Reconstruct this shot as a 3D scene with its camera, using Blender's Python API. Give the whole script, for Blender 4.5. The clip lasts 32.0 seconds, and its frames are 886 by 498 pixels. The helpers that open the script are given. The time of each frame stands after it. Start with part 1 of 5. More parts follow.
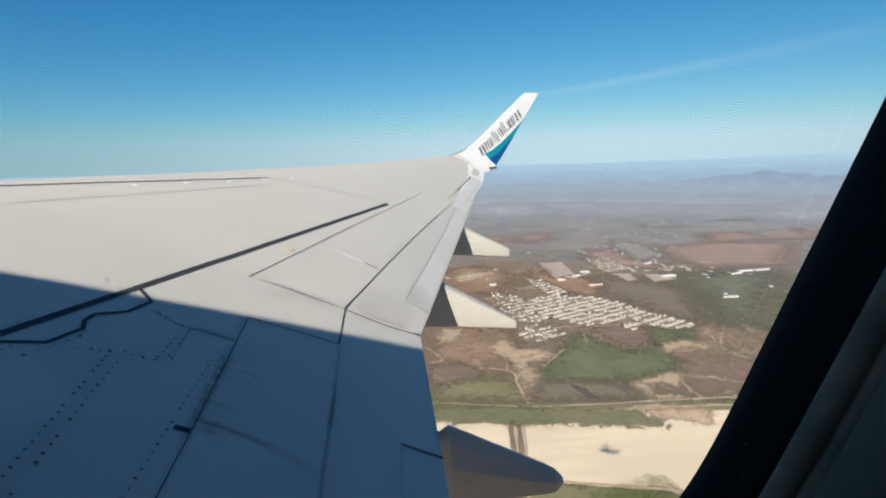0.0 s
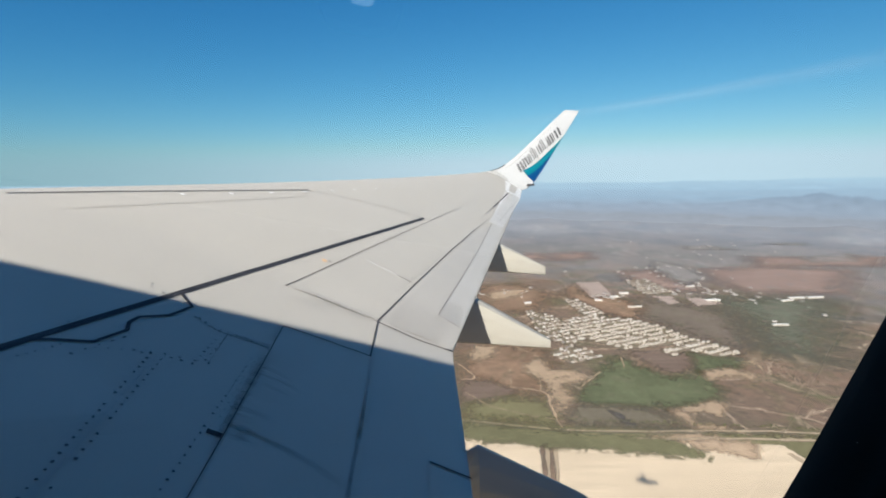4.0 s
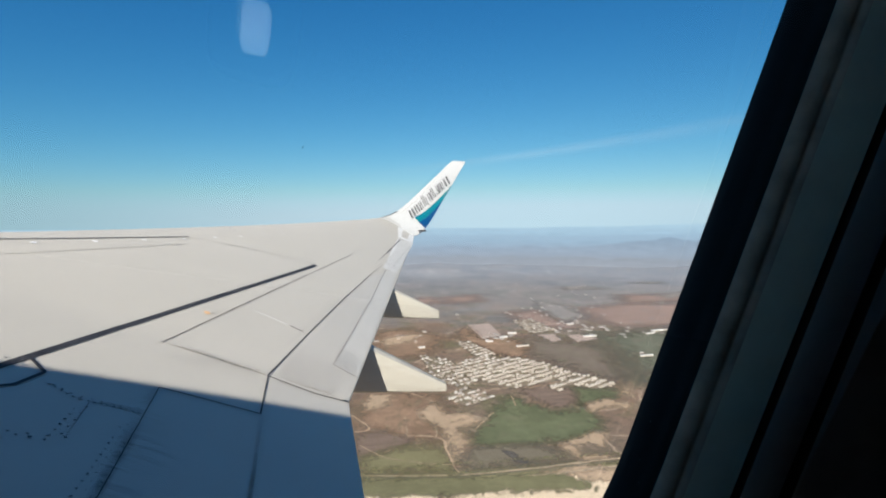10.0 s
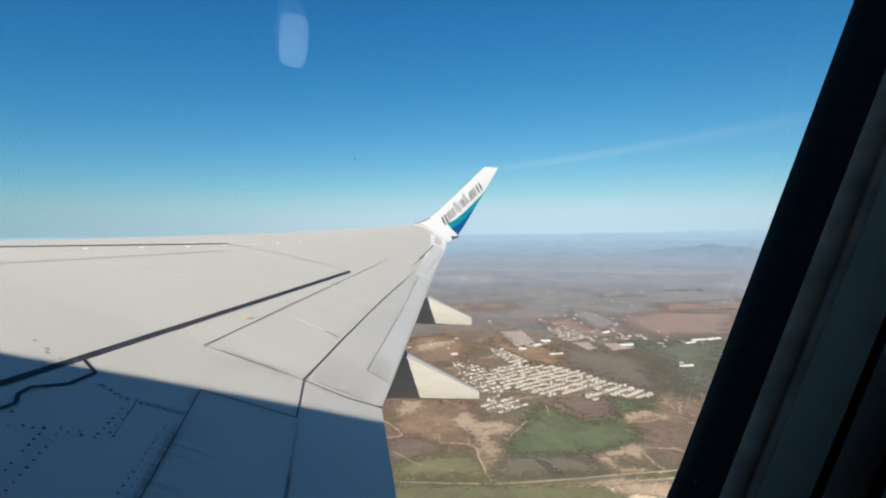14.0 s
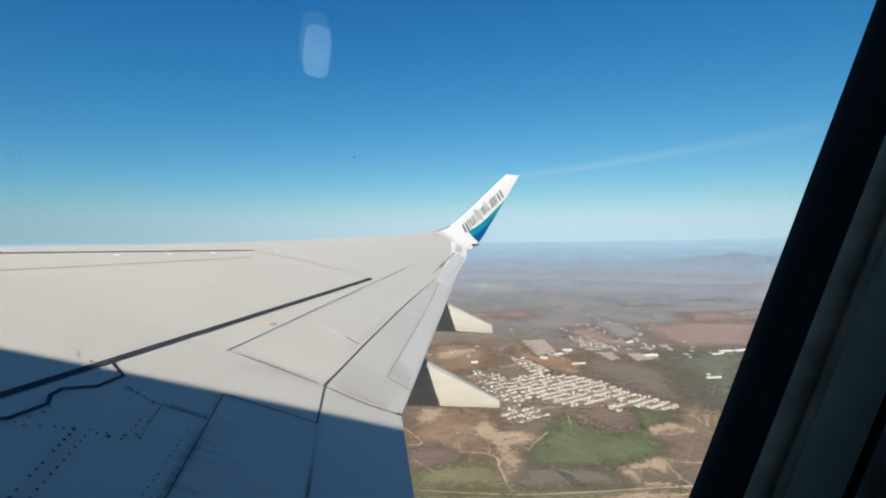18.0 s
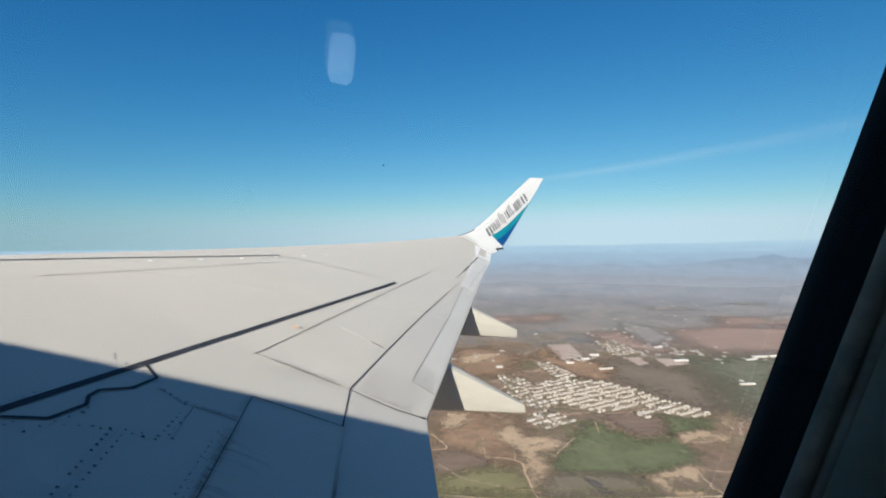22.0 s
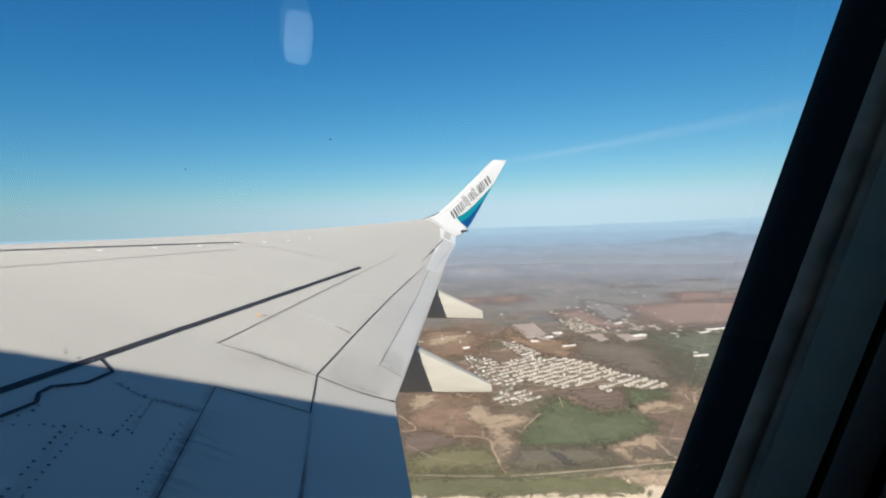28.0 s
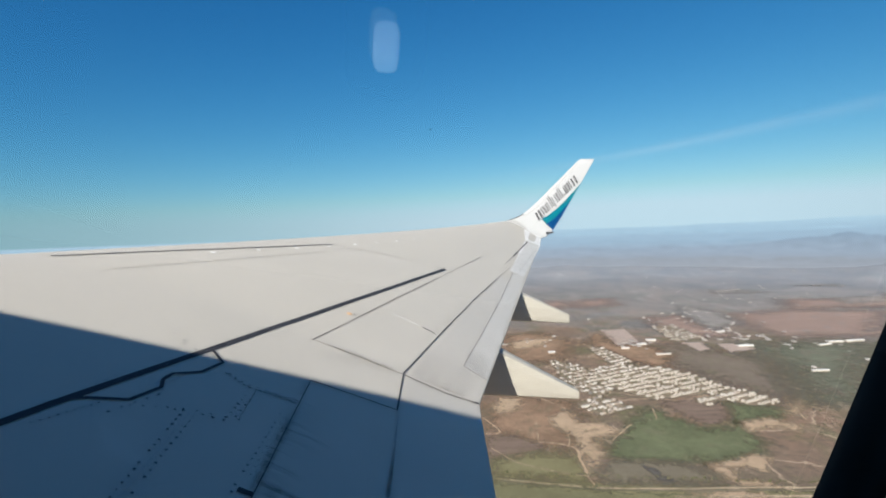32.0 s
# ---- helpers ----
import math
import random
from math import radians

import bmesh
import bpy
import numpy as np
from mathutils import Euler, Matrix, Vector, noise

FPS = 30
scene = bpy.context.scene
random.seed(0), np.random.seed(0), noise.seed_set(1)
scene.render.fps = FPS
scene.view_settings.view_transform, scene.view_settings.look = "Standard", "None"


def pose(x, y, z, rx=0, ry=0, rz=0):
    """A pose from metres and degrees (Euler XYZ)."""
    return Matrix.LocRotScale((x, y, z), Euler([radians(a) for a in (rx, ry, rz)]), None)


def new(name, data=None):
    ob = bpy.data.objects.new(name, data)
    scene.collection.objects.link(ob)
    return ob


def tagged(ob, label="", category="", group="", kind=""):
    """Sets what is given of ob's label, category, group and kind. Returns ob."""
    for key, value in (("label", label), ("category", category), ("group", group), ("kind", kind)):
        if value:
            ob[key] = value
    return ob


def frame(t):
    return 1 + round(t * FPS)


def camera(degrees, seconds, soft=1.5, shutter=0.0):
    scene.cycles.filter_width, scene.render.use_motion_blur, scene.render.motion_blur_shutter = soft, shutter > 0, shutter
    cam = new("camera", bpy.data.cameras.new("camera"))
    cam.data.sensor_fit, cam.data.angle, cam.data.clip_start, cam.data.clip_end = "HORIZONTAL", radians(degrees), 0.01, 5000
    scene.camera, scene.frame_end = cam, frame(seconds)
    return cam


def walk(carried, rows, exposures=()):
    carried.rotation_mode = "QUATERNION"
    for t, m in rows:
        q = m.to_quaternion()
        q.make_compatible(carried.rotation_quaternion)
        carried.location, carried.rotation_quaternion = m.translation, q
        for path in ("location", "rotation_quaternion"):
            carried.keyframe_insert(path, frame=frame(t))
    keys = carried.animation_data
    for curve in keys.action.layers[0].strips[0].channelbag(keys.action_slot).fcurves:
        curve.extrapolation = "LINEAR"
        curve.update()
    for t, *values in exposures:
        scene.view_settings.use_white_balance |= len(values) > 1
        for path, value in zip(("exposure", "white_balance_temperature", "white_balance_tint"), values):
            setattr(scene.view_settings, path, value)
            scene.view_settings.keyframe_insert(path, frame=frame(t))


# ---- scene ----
cam = camera(84.8, 32.0, soft=2.0)
# Eye of the reference pose is at (0, 0, EYE); x runs aft, y outboard over the wing, z up.
EYE = 400.0
PATH = [
    (0, 0.0156, 0.0347, -0.0057, -10.080, 1.256, -5.786),
    (0.5, 0.0147, 0.0374, -0.0070, -9.888, 0.673, -3.180),
    (1, 0.0185, 0.0437, -0.0061, -10.512, 0.123, -2.919),
    (1.5, 0.0214, 0.0433, -0.0075, -10.660, -0.389, -5.031),
    (2, 0.0233, 0.0421, -0.0119, -10.424, -0.265, -4.635),
    (2.5, 0.0242, 0.0453, -0.0101, -9.432, -0.078, -3.798),
    (4.5, 0.0250, 0.0557, -0.0169, -8.162, 0.263, -1.145),
    (5, 0.0354, 0.0535, -0.0183, -8.992, -0.042, -4.513),
    (5.5, 0.0357, 0.0650, -0.0146, -20.052, -0.834, -11.207),
    (6, 0.0214, 0.0656, -0.0057, -15.197, -0.334, -8.426),
    (6.5, 0.0187, 0.0300, -0.0080, -11.138, -0.076, -9.263),
    (7, 0.0139, 0.0241, -0.0044, -7.529, 0.004, -6.975),
    (7.5, 0.0086, 0.0085, -0.0011, -6.693, -0.207, -10.988),
    (8, -0.0070, -0.0041, 0.0061, -5.658, -0.630, -17.512),
    (8.5, -0.0035, -0.0049, 0.0063, -4.734, -0.533, -17.745),
    (9, -0.0047, -0.0057, 0.0044, -4.025, -0.376, -16.095),
    (9.5, -0.0053, -0.0084, 0.0045, -3.388, -0.214, -15.189),
    (10, -0.0066, -0.0081, 0.0051, -2.896, 0.033, -14.036),
    (10.5, -0.0071, -0.0069, 0.0052, -2.589, 0.094, -12.644),
    (11, -0.0076, -0.0055, 0.0055, -2.540, 0.152, -11.989),
    (11.5, -0.0070, -0.0055, 0.0053, -2.562, 0.158, -12.057),
    (12, -0.0073, -0.0062, 0.0053, -2.360, 0.090, -11.995),
    (12.5, -0.0075, -0.0065, 0.0052, -2.095, 0.124, -11.646),
    (13, -0.0089, -0.0072, 0.0056, -1.790, 0.091, -11.365),
    (13.5, -0.0085, -0.0054, 0.0069, -1.939, 0.125, -10.560),
    (14, -0.0102, -0.0040, 0.0063, -2.136, 0.196, -10.212),
    (14.5, -0.0067, -0.0042, 0.0072, -2.223, 0.232, -9.825),
    (15, -0.0074, -0.0067, 0.0058, -2.038, 0.194, -9.521),
    (15.5, -0.0063, -0.0084, 0.0044, -1.794, 0.195, -9.334),
    (17.5, -0.0038, -0.0071, 0.0037, -1.187, 0.056, -8.765),
    (18, -0.0057, -0.0034, 0.0045, -1.236, 0.054, -7.747),
    (18.5, -0.0027, -0.0055, 0.0031, -0.539, 0.199, -6.755),
    (19, -0.0041, -0.0048, 0.0035, -0.517, 0.195, -5.492),
    (19.5, -0.0055, -0.0037, 0.0040, -1.105, 0.377, -5.007),
    (20, -0.0066, -0.0034, 0.0044, -1.152, 0.468, -5.041),
    (20.5, -0.0052, -0.0029, 0.0039, -1.073, 0.345, -5.067),
    (21, -0.0061, -0.0030, 0.0042, -0.925, 0.434, -4.362),
    (21.5, -0.0080, -0.0042, 0.0049, -0.639, 0.502, -3.837),
    (22, -0.0066, -0.0060, 0.0046, -0.741, 0.433, -4.940),
    (22.5, -0.0059, -0.0060, 0.0043, -1.087, 0.493, -6.363),
    (23, -0.0039, -0.0036, 0.0034, -1.568, 0.674, -6.843),
    (23.5, -0.0040, -0.0034, 0.0035, -1.594, 0.766, -6.328),
    (24, -0.0046, -0.0036, 0.0038, -1.399, 0.955, -5.895),
    (24.5, -0.0047, -0.0037, 0.0039, -1.390, 0.986, -5.646),
    (25, -0.0054, -0.0020, 0.0040, -1.233, 1.172, -4.766),
    (25.5, -0.0121, -0.0092, 0.0056, -0.613, 1.189, -3.713),
    (27.5, -0.0087, -0.0092, 0.0015, 0.183, 1.804, -2.409),
    (28, -0.0039, -0.0036, 0.0033, -2.800, 1.461, -9.089),
    (28.5, -0.0045, -0.0013, 0.0034, -3.425, 1.627, -9.412),
    (29, -0.0047, -0.0009, 0.0033, -3.020, 1.665, -7.083),
    (29.5, -0.0065, -0.0026, 0.0046, -2.495, 1.688, -5.253),
    (30, -0.0078, -0.0005, 0.0048, -2.556, 1.842, -3.987),
    (30.5, -0.0056, 0.0005, 0.0029, -2.762, 1.914, -2.526),
    (31, -0.0079, 0.0069, 0.0041, -3.141, 1.867, -1.250),
    (31.5, -0.0080, 0.0025, 0.0020, -2.931, 1.801, -0.496),
    (32, -0.0072, 0.0026, 0.0017, -2.256, 1.913, 0.774),
]
walk(cam, [(t, pose(x, y, EYE + z, 90 + pitch, roll, yaw)) for t, x, y, z, pitch, roll, yaw in PATH])

# ---- light ----
SUN_TO = Vector((-0.48, -1.0, 0.675)).normalized()
SUN_ELEV = math.asin(SUN_TO.z)
SUN_ROT = math.atan2(SUN_TO.x, SUN_TO.y)
SKY_GRADE = [(0.64, 1.83, 0.66), (0.555, 1.075, 0.65), (0.563, 0.755, 0.76)]
world = bpy.data.worlds.new("sky")
scene.world = world
world.use_nodes = True
wn = world.node_tree
wn.nodes.clear()
sky = wn.nodes.new("ShaderNodeTexSky")
sky.sky_type = "NISHITA"
sky.sun_disc = False
sky.sun_elevation = SUN_ELEV
sky.sun_rotation = SUN_ROT
sky.altitude = 400.0
sky.air_density = 1.0
sky.dust_density = 0.6
sky.ozone_density = 2.5
# the lowest four degrees keep the pale tone of the haze above them
way = wn.nodes.new("ShaderNodeTexCoord")
axes = wn.nodes.new("ShaderNodeSeparateXYZ")
keep_up = wn.nodes.new("ShaderNodeMath")
keep_up.operation = "SMOOTH_MAX"
keep_up.inputs[1].default_value = 0.035
keep_up.inputs[2].default_value = 0.04
lifted = wn.nodes.new("ShaderNodeCombineXYZ")
wn.links.new(way.outputs["Generated"], axes.inputs[0])
wn.links.new(axes.outputs["X"], lifted.inputs[0])
wn.links.new(axes.outputs["Y"], lifted.inputs[1])
wn.links.new(axes.outputs["Z"], keep_up.inputs[0])
wn.links.new(keep_up.outputs[0], lifted.inputs[2])
wn.links.new(lifted.outputs[0], sky.inputs["Vector"])
bg = wn.nodes.new("ShaderNodeBackground")
bg.inputs["Strength"].default_value = 0.10
wo = wn.nodes.new("ShaderNodeOutputWorld")
# clear tropical air: each colour of the sky is deepened on its own
split = wn.nodes.new("ShaderNodeSeparateColor")
join = wn.nodes.new("ShaderNodeCombineColor")
wn.links.new(sky.outputs[0], split.inputs[0])
channels = []
for k, (gain, power, most) in enumerate(SKY_GRADE):
    scale = wn.nodes.new("ShaderNodeMath")
    scale.operation = "MULTIPLY"
    scale.inputs[1].default_value = 0.1
    deepen = wn.nodes.new("ShaderNodeMath")
    deepen.operation = "POWER"
    deepen.inputs[1].default_value = power
    lift = wn.nodes.new("ShaderNodeMath")
    lift.operation = "MULTIPLY"
    lift.inputs[1].default_value = gain * 10
    top = wn.nodes.new("ShaderNodeMath")
    top.operation = "MINIMUM"
    top.inputs[1].default_value = most * 10
    wn.links.new(split.outputs[k], scale.inputs[0])
    wn.links.new(scale.outputs[0], deepen.inputs[0])
    wn.links.new(deepen.outputs[0], lift.inputs[0])
    wn.links.new(lift.outputs[0], top.inputs[0])
    channels.append(top)
# the haze near the horizon stays pale blue, never yellow
for k, mode, share in ((0, "MINIMUM", 0.745), (2, "MAXIMUM", 1.14)):
    pale = wn.nodes.new("ShaderNodeMath")
    pale.operation = "MULTIPLY"
    pale.inputs[1].default_value = share
    wn.links.new(channels[1].outputs[0], pale.inputs[0])
    hold = wn.nodes.new("ShaderNodeMath")
    hold.operation = mode
    wn.links.new(channels[k].outputs[0], hold.inputs[0])
    wn.links.new(pale.outputs[0], hold.inputs[1])
    channels[k] = hold
for k in range(3):
    wn.links.new(channels[k].outputs[0], join.inputs[k])
# high overhead the deep blue gives way to the plain daylight sky
OVERHEAD = 0.40
dim = wn.nodes.new("ShaderNodeVectorMath")
dim.operation = "SCALE"
dim.inputs["Scale"].default_value = OVERHEAD
wn.links.new(sky.outputs[0], dim.inputs[0])
rise_share = wn.nodes.new("ShaderNodeMapRange")
rise_share.interpolation_type = "SMOOTHSTEP"
rise_share.inputs["From Min"].default_value, rise_share.inputs["From Max"].default_value = 0.48, 0.75
rise_share.inputs["To Max"].default_value = 0.55
wn.links.new(axes.outputs["Z"], rise_share.inputs["Value"])
dome = wn.nodes.new("ShaderNodeMix")
dome.data_type = "RGBA"
wn.links.new(rise_share.outputs[0], dome.inputs[0])
wn.links.new(join.outputs[0], dome.inputs[6])
wn.links.new(dim.outputs[0], dome.inputs[7])
wn.links.new(dome.outputs[2], bg.inputs[0])
wn.links.new(bg.outputs[0], wo.inputs[0])
sun_data = bpy.data.lights.new("sun", "SUN")
sun_data.energy = 5.0
sun_data.angle = radians(0.55)
sun_data.color = (1.0, 0.925, 0.81)
sun = new("sun", sun_data)
sun.matrix_world = Matrix.Translation((0, 0, EYE + 60)) @ SUN_TO.to_track_quat("Z", "Y").to_matrix().to_4x4()
scene.view_settings.exposure = 0.86


# ---- materials ----
class Mat:
    """A small builder of node materials."""

    def __init__(self, name, rough=0.5, metal=0.0, spec=0.5):
        self.m = bpy.data.materials.new(name)
        self.m.use_nodes = True
        self.t = self.m.node_tree
        self.b = self.t.nodes["Principled BSDF"]
        self.b.inputs["Roughness"].default_value = rough
        self.b.inputs["Metallic"].default_value = metal
        self.b.inputs["Specular IOR Level"].default_value = spec
        self.geo = None

    def node(self, kind, **kw):
        n = self.t.nodes.new(kind)
        for k, v in kw.items():
            n.inputs[k].default_value = v
        return n

    def link(self, a, b):
        self.t.links.new(a, b)

    def place(self, scale=(1, 1, 1), object_space=False):
        if object_space:
            src = self.node("ShaderNodeTexCoord").outputs["Object"]
        else:
            src = self.node("ShaderNodeNewGeometry").outputs["Position"]
        mp = self.node("ShaderNodeMapping")
        mp.inputs["Scale"].default_value = scale
        self.link(src, mp.inputs["Vector"])
        return mp.outputs[0]

    def noise(self, vec, scale, detail=4.0, rough=0.55, warp=0.0):
        n = self.node("ShaderNodeTexNoise", Scale=scale, Detail=detail, Roughness=rough, Distortion=warp)
        self.link(vec, n.inputs["Vector"])
        return n.outputs["Fac"]

    def cells(self, vec, scale, feature="F1"):
        n = self.node("ShaderNodeTexVoronoi", Scale=scale)
        n.feature = feature
        self.link(vec, n.inputs["Vector"])
        return n

    def ramp(self, fac, stops):
        n = self.node("ShaderNodeValToRGB")
        els = n.color_ramp.elements
        while len(els) < len(stops):
            els.new(0.5)
        for e, (p, c) in zip(els, stops):
            e.position = p
            e.color = (*c, 1) if len(c) == 3 else c
        self.link(fac, n.inputs[0])
        return n.outputs[0]

    def mask(self, fac, lo, hi):
        n = self.node("ShaderNodeMapRange")
        n.inputs["From Min"].default_value = lo
        n.inputs["From Max"].default_value = hi
        self.link(fac, n.inputs["Value"])
        return n.outputs[0]

    def mix(self, fac, a, b, mode="MIX"):
        n = self.node("ShaderNodeMix")
        n.data_type = "RGBA"
        n.blend_type = mode
        for sock, v in ((n.inputs[0], fac), (n.inputs[6], a), (n.inputs[7], b)):
            if isinstance(v, (int, float)):
                sock.default_value = v
            elif isinstance(v, tuple):
                sock.default_value = (*v, 1)
            else:
                self.link(v, sock)
        return n.outputs[2]

    def color(self, v):
        if isinstance(v, tuple):
            self.b.inputs["Base Color"].default_value = (*v, 1)
        else:
            self.link(v, self.b.inputs["Base Color"])
        return self

    def bump(self, fac, strength=0.2, dist=0.01):
        n = self.node("ShaderNodeBump", Strength=strength, Distance=dist)
        self.link(fac, n.inputs["Height"])
        self.link(n.outputs[0], self.b.inputs["Normal"])
        return self

    def rough(self, fac, lo, hi):
        n = self.node("ShaderNodeMapRange")
        n.inputs["To Min"].default_value = lo
        n.inputs["To Max"].default_value = hi
        self.link(fac, n.inputs["Value"])
        self.link(n.outputs[0], self.b.inputs["Roughness"])
        return self


def tint(c, f):
    return tuple(min(1.0, v * f) for v in c)


def paint(name, c, rough=0.45, grime=0.12, streak=(0.25, 1.5, 1.0), spec=0.4):
    """Weathered aircraft paint: broad stains, streaks along the airflow and fine speckle."""
    m = Mat(name, rough, spec=spec)
    broad = m.noise(m.place(), 0.9, 5, 0.6)
    run = m.noise(m.place(streak), 1.6, 5, 0.65)
    fine = m.noise(m.place(), 60, 2, 0.6)
    col = m.mix(m.mask(broad, 0.35, 0.75), tint(c, 1 + grime * 0.4), tint(c, 1 - grime))
    col = m.mix(m.mask(run, 0.48, 0.8), col, tint(c, 1 - grime * 1.8))
    col = m.mix(m.mask(fine, 0.62, 0.8), col, tint(c, 1 - grime * 0.8))
    m.color(col).rough(broad, rough - 0.08, rough + 0.12)
    m.bump(broad, 0.05, 0.01)
    return m.m


def plain(name, c, rough=0.6, spread=0.15, scale=12.0, metal=0.0, spec=0.4):
    m = Mat(name, rough, metal, spec)
    f = m.noise(m.place(), scale, 4, 0.6)
    m.color(m.mix(m.mask(f, 0.3, 0.7), tint(c, 1 - spread), tint(c, 1 + spread)))
    m.rough(f, max(0.05, rough - 0.1), min(1, rough + 0.1))
    return m.m


WING_GREY = paint("wing_grey_paint", (0.545, 0.51, 0.455), 0.55, 0.03, spec=0.14)
PANEL_GREY = paint("panel_grey_paint", (0.54, 0.507, 0.455), 0.55, 0.04, (0.3, 2.0, 1.0), 0.14)
FLAP_GREY = paint("flap_grey_paint", (0.53, 0.497, 0.448), 0.42, 0.06, (0.3, 2.4, 1.0), 0.30)
TAB_GREY = paint("tab_paint", (0.565, 0.54, 0.50), 0.42, 0.08, (0.6, 4.0, 2.0), 0.3)
FAIRING_GREY = paint("fairing_paint", (0.41, 0.39, 0.345), 0.45, 0.10, (0.6, 3.0, 5.0))
WHITE_PAINT = paint("white_paint", (0.46, 0.465, 0.475), 0.35, 0.04)
TIP_WHITE = paint("tip_strip_paint", (0.62, 0.60, 0.57), 0.42, 0.10, (1.0, 5.0, 4.0))
BODY_PAINT = paint("body_paint", (0.18, 0.18, 0.19), 0.4, 0.04)
ROOT_GREY = paint("root_grey_paint", (0.36, 0.36, 0.355), 0.5, 0.05)
ROOT_WHITE = paint("worn_white_paint", (0.80, 0.79, 0.78), 0.4, 0.10, (1.0, 5.0, 4.0))
SEALANT = plain("black_sealant", (0.035, 0.036, 0.042), 0.7, 0.3, 8)
GAP = plain("panel_gap", (0.075, 0.075, 0.08), 0.8, 0.3, 8)
WORN = plain("worn_dark_seam", (0.15, 0.135, 0.12), 0.8, 0.4, 14)
GRIME = plain("grimy_seam", (0.29, 0.275, 0.255), 0.75, 0.35, 9)
HAIRLINE = plain("hairline_seam", (0.505, 0.475, 0.425), 0.7, 0.12, 9)
FAINT = plain("faint_seam", (0.47, 0.455, 0.435), 0.7, 0.2, 9)


def smear_material():
    """Thin oily dirt, densest along its middle and broken by streaks."""
    m = Mat("oily_smear", 0.6, spec=0.3)
    m.color((0.10, 0.085, 0.075))
    share = m.node("ShaderNodeAttribute")
    share.attribute_name = "dirt"
    run = m.noise(m.place((2.0, 14.0, 1.0)), 2.0, 5, 0.7)
    thin = m.node("ShaderNodeMath")
    thin.operation = "MULTIPLY"
    m.link(share.outputs["Fac"], thin.inputs[0])
    m.link(m.mask(run, 0.25, 0.75), thin.inputs[1])
    m.link(thin.outputs[0], m.b.inputs["Alpha"])
    return m.m


SMEAR = smear_material()
PALE_LINE = plain("pale_scratch", (0.80, 0.80, 0.78), 0.5, 0.05, 9)
RIVET = plain("rivet_head", (0.13, 0.13, 0.14), 0.6, 0.3, 30)
BRIGHT = plain("bright_fastener", (0.88, 0.88, 0.87), 0.4, 0.04, 30)
AMBER = plain("amber_mark", (0.75, 0.46, 0.24), 0.5, 0.1)
TEAL = plain("teal_paint", (0.0, 0.15, 0.20), 0.35, 0.06)
BLUE = plain("blue_paint", (0.0, 0.045, 0.16), 0.35, 0.06)
INK = plain("grey_lettering", (0.07, 0.07, 0.075), 0.5, 0.1)
BLACK_SEAL = plain("black_rubber_seal", (0.012, 0.012, 0.013), 0.75, 0.2, 40, spec=0.15)
LIP = plain("worn_grey_lip", (0.44, 0.35, 0.265), 0.6, 0.25, 60, spec=0.2)
REVEAL = plain("grey_green_plastic", (0.55, 0.545, 0.43), 0.65, 0.1, 40, spec=0.2)
LINING = plain("cabin_plastic", (0.46, 0.45, 0.43), 0.65, 0.08, 20, spec=0.2)
DARK_TRIM = plain("dark_trim", (0.02, 0.02, 0.022), 0.8, 0.2, 40, spec=0.1)
CARPET = plain("dark_carpet", (0.04, 0.042, 0.05), 0.95, 0.3, 80, spec=0.1)
LINT = plain("pale_dust", (0.42, 0.41, 0.39), 0.9, 0.2)
SPECK = plain("dirt_speck", (0.35, 0.40, 0.45), 0.9, 0.3)


def pane_material(name="acrylic_pane", ior=2.1, clear=0.98):
    m = bpy.data.materials.new(name)
    m.use_nodes = True
    t = m.node_tree
    t.nodes.clear()
    tr = t.nodes.new("ShaderNodeBsdfTransparent")
    tr.inputs[0].default_value = (clear - 0.01, clear, clear + 0.005, 1)
    gl = t.nodes.new("ShaderNodeBsdfGlossy")
    gl.inputs["Roughness"].default_value = 0.012
    mx = t.nodes.new("ShaderNodeMixShader")
    fr = t.nodes.new("ShaderNodeFresnel")
    fr.inputs["IOR"].default_value = ior
    out = t.nodes.new("ShaderNodeOutputMaterial")
    t.links.new(fr.outputs[0], mx.inputs[0])
    t.links.new(tr.outputs[0], mx.inputs[1])
    t.links.new(gl.outputs[0], mx.inputs[2])
    t.links.new(mx.outputs[0], out.inputs[0])
    return m


PANE = pane_material(clear=0.99)




# ---- mesh helpers ----
def mesh_of(name, verts, faces, material, smooth=False):
    me = bpy.data.meshes.new(name)
    me.from_pydata([tuple(v) for v in verts], [], faces)
    me.validate()
    if smooth:
        me.polygons.foreach_set("use_smooth", [True] * len(me.polygons))
    if material:
        me.materials.append(material)
    me.update()
    return me


def part(name, me, parent, label=""):
    ob = new(name, me)
    ob.parent = parent
    if label:
        tagged(ob, label)
    return ob


def loft(rings, closed=False, cap=False):
    """Faces over rings of equal length."""
    n = len(rings[0])
    verts = [v for r in rings for v in r]
    faces = []
    for i in range(len(rings) - 1):
        for j in range(n if closed else n - 1):
            k = (j + 1) % n
            faces.append((i * n + j, i * n + k, (i + 1) * n + k, (i + 1) * n + j))
    if cap:
        faces.append(tuple(range(n))[::-1])
        faces.append(tuple((len(rings) - 1) * n + j for j in range(n)))
    return verts, faces


# ---- the aeroplane ----
airliner = new("airliner")
airliner.location = (0, 0, EYE)
tagged(airliner, "light grey airliner wing with white winglet, flying over dry farmland", "aeroplane")

CENTRE = 1.55      # from the eye to the centreline
AHEAD = 7.3        # from the eye forward to the wing's apex
WING_Z, WING_TILT, WING_RISE = -0.697, 0.290, 0.0377


def x_lead(y):
    return (y + CENTRE) * math.tan(radians(27.6)) - AHEAD


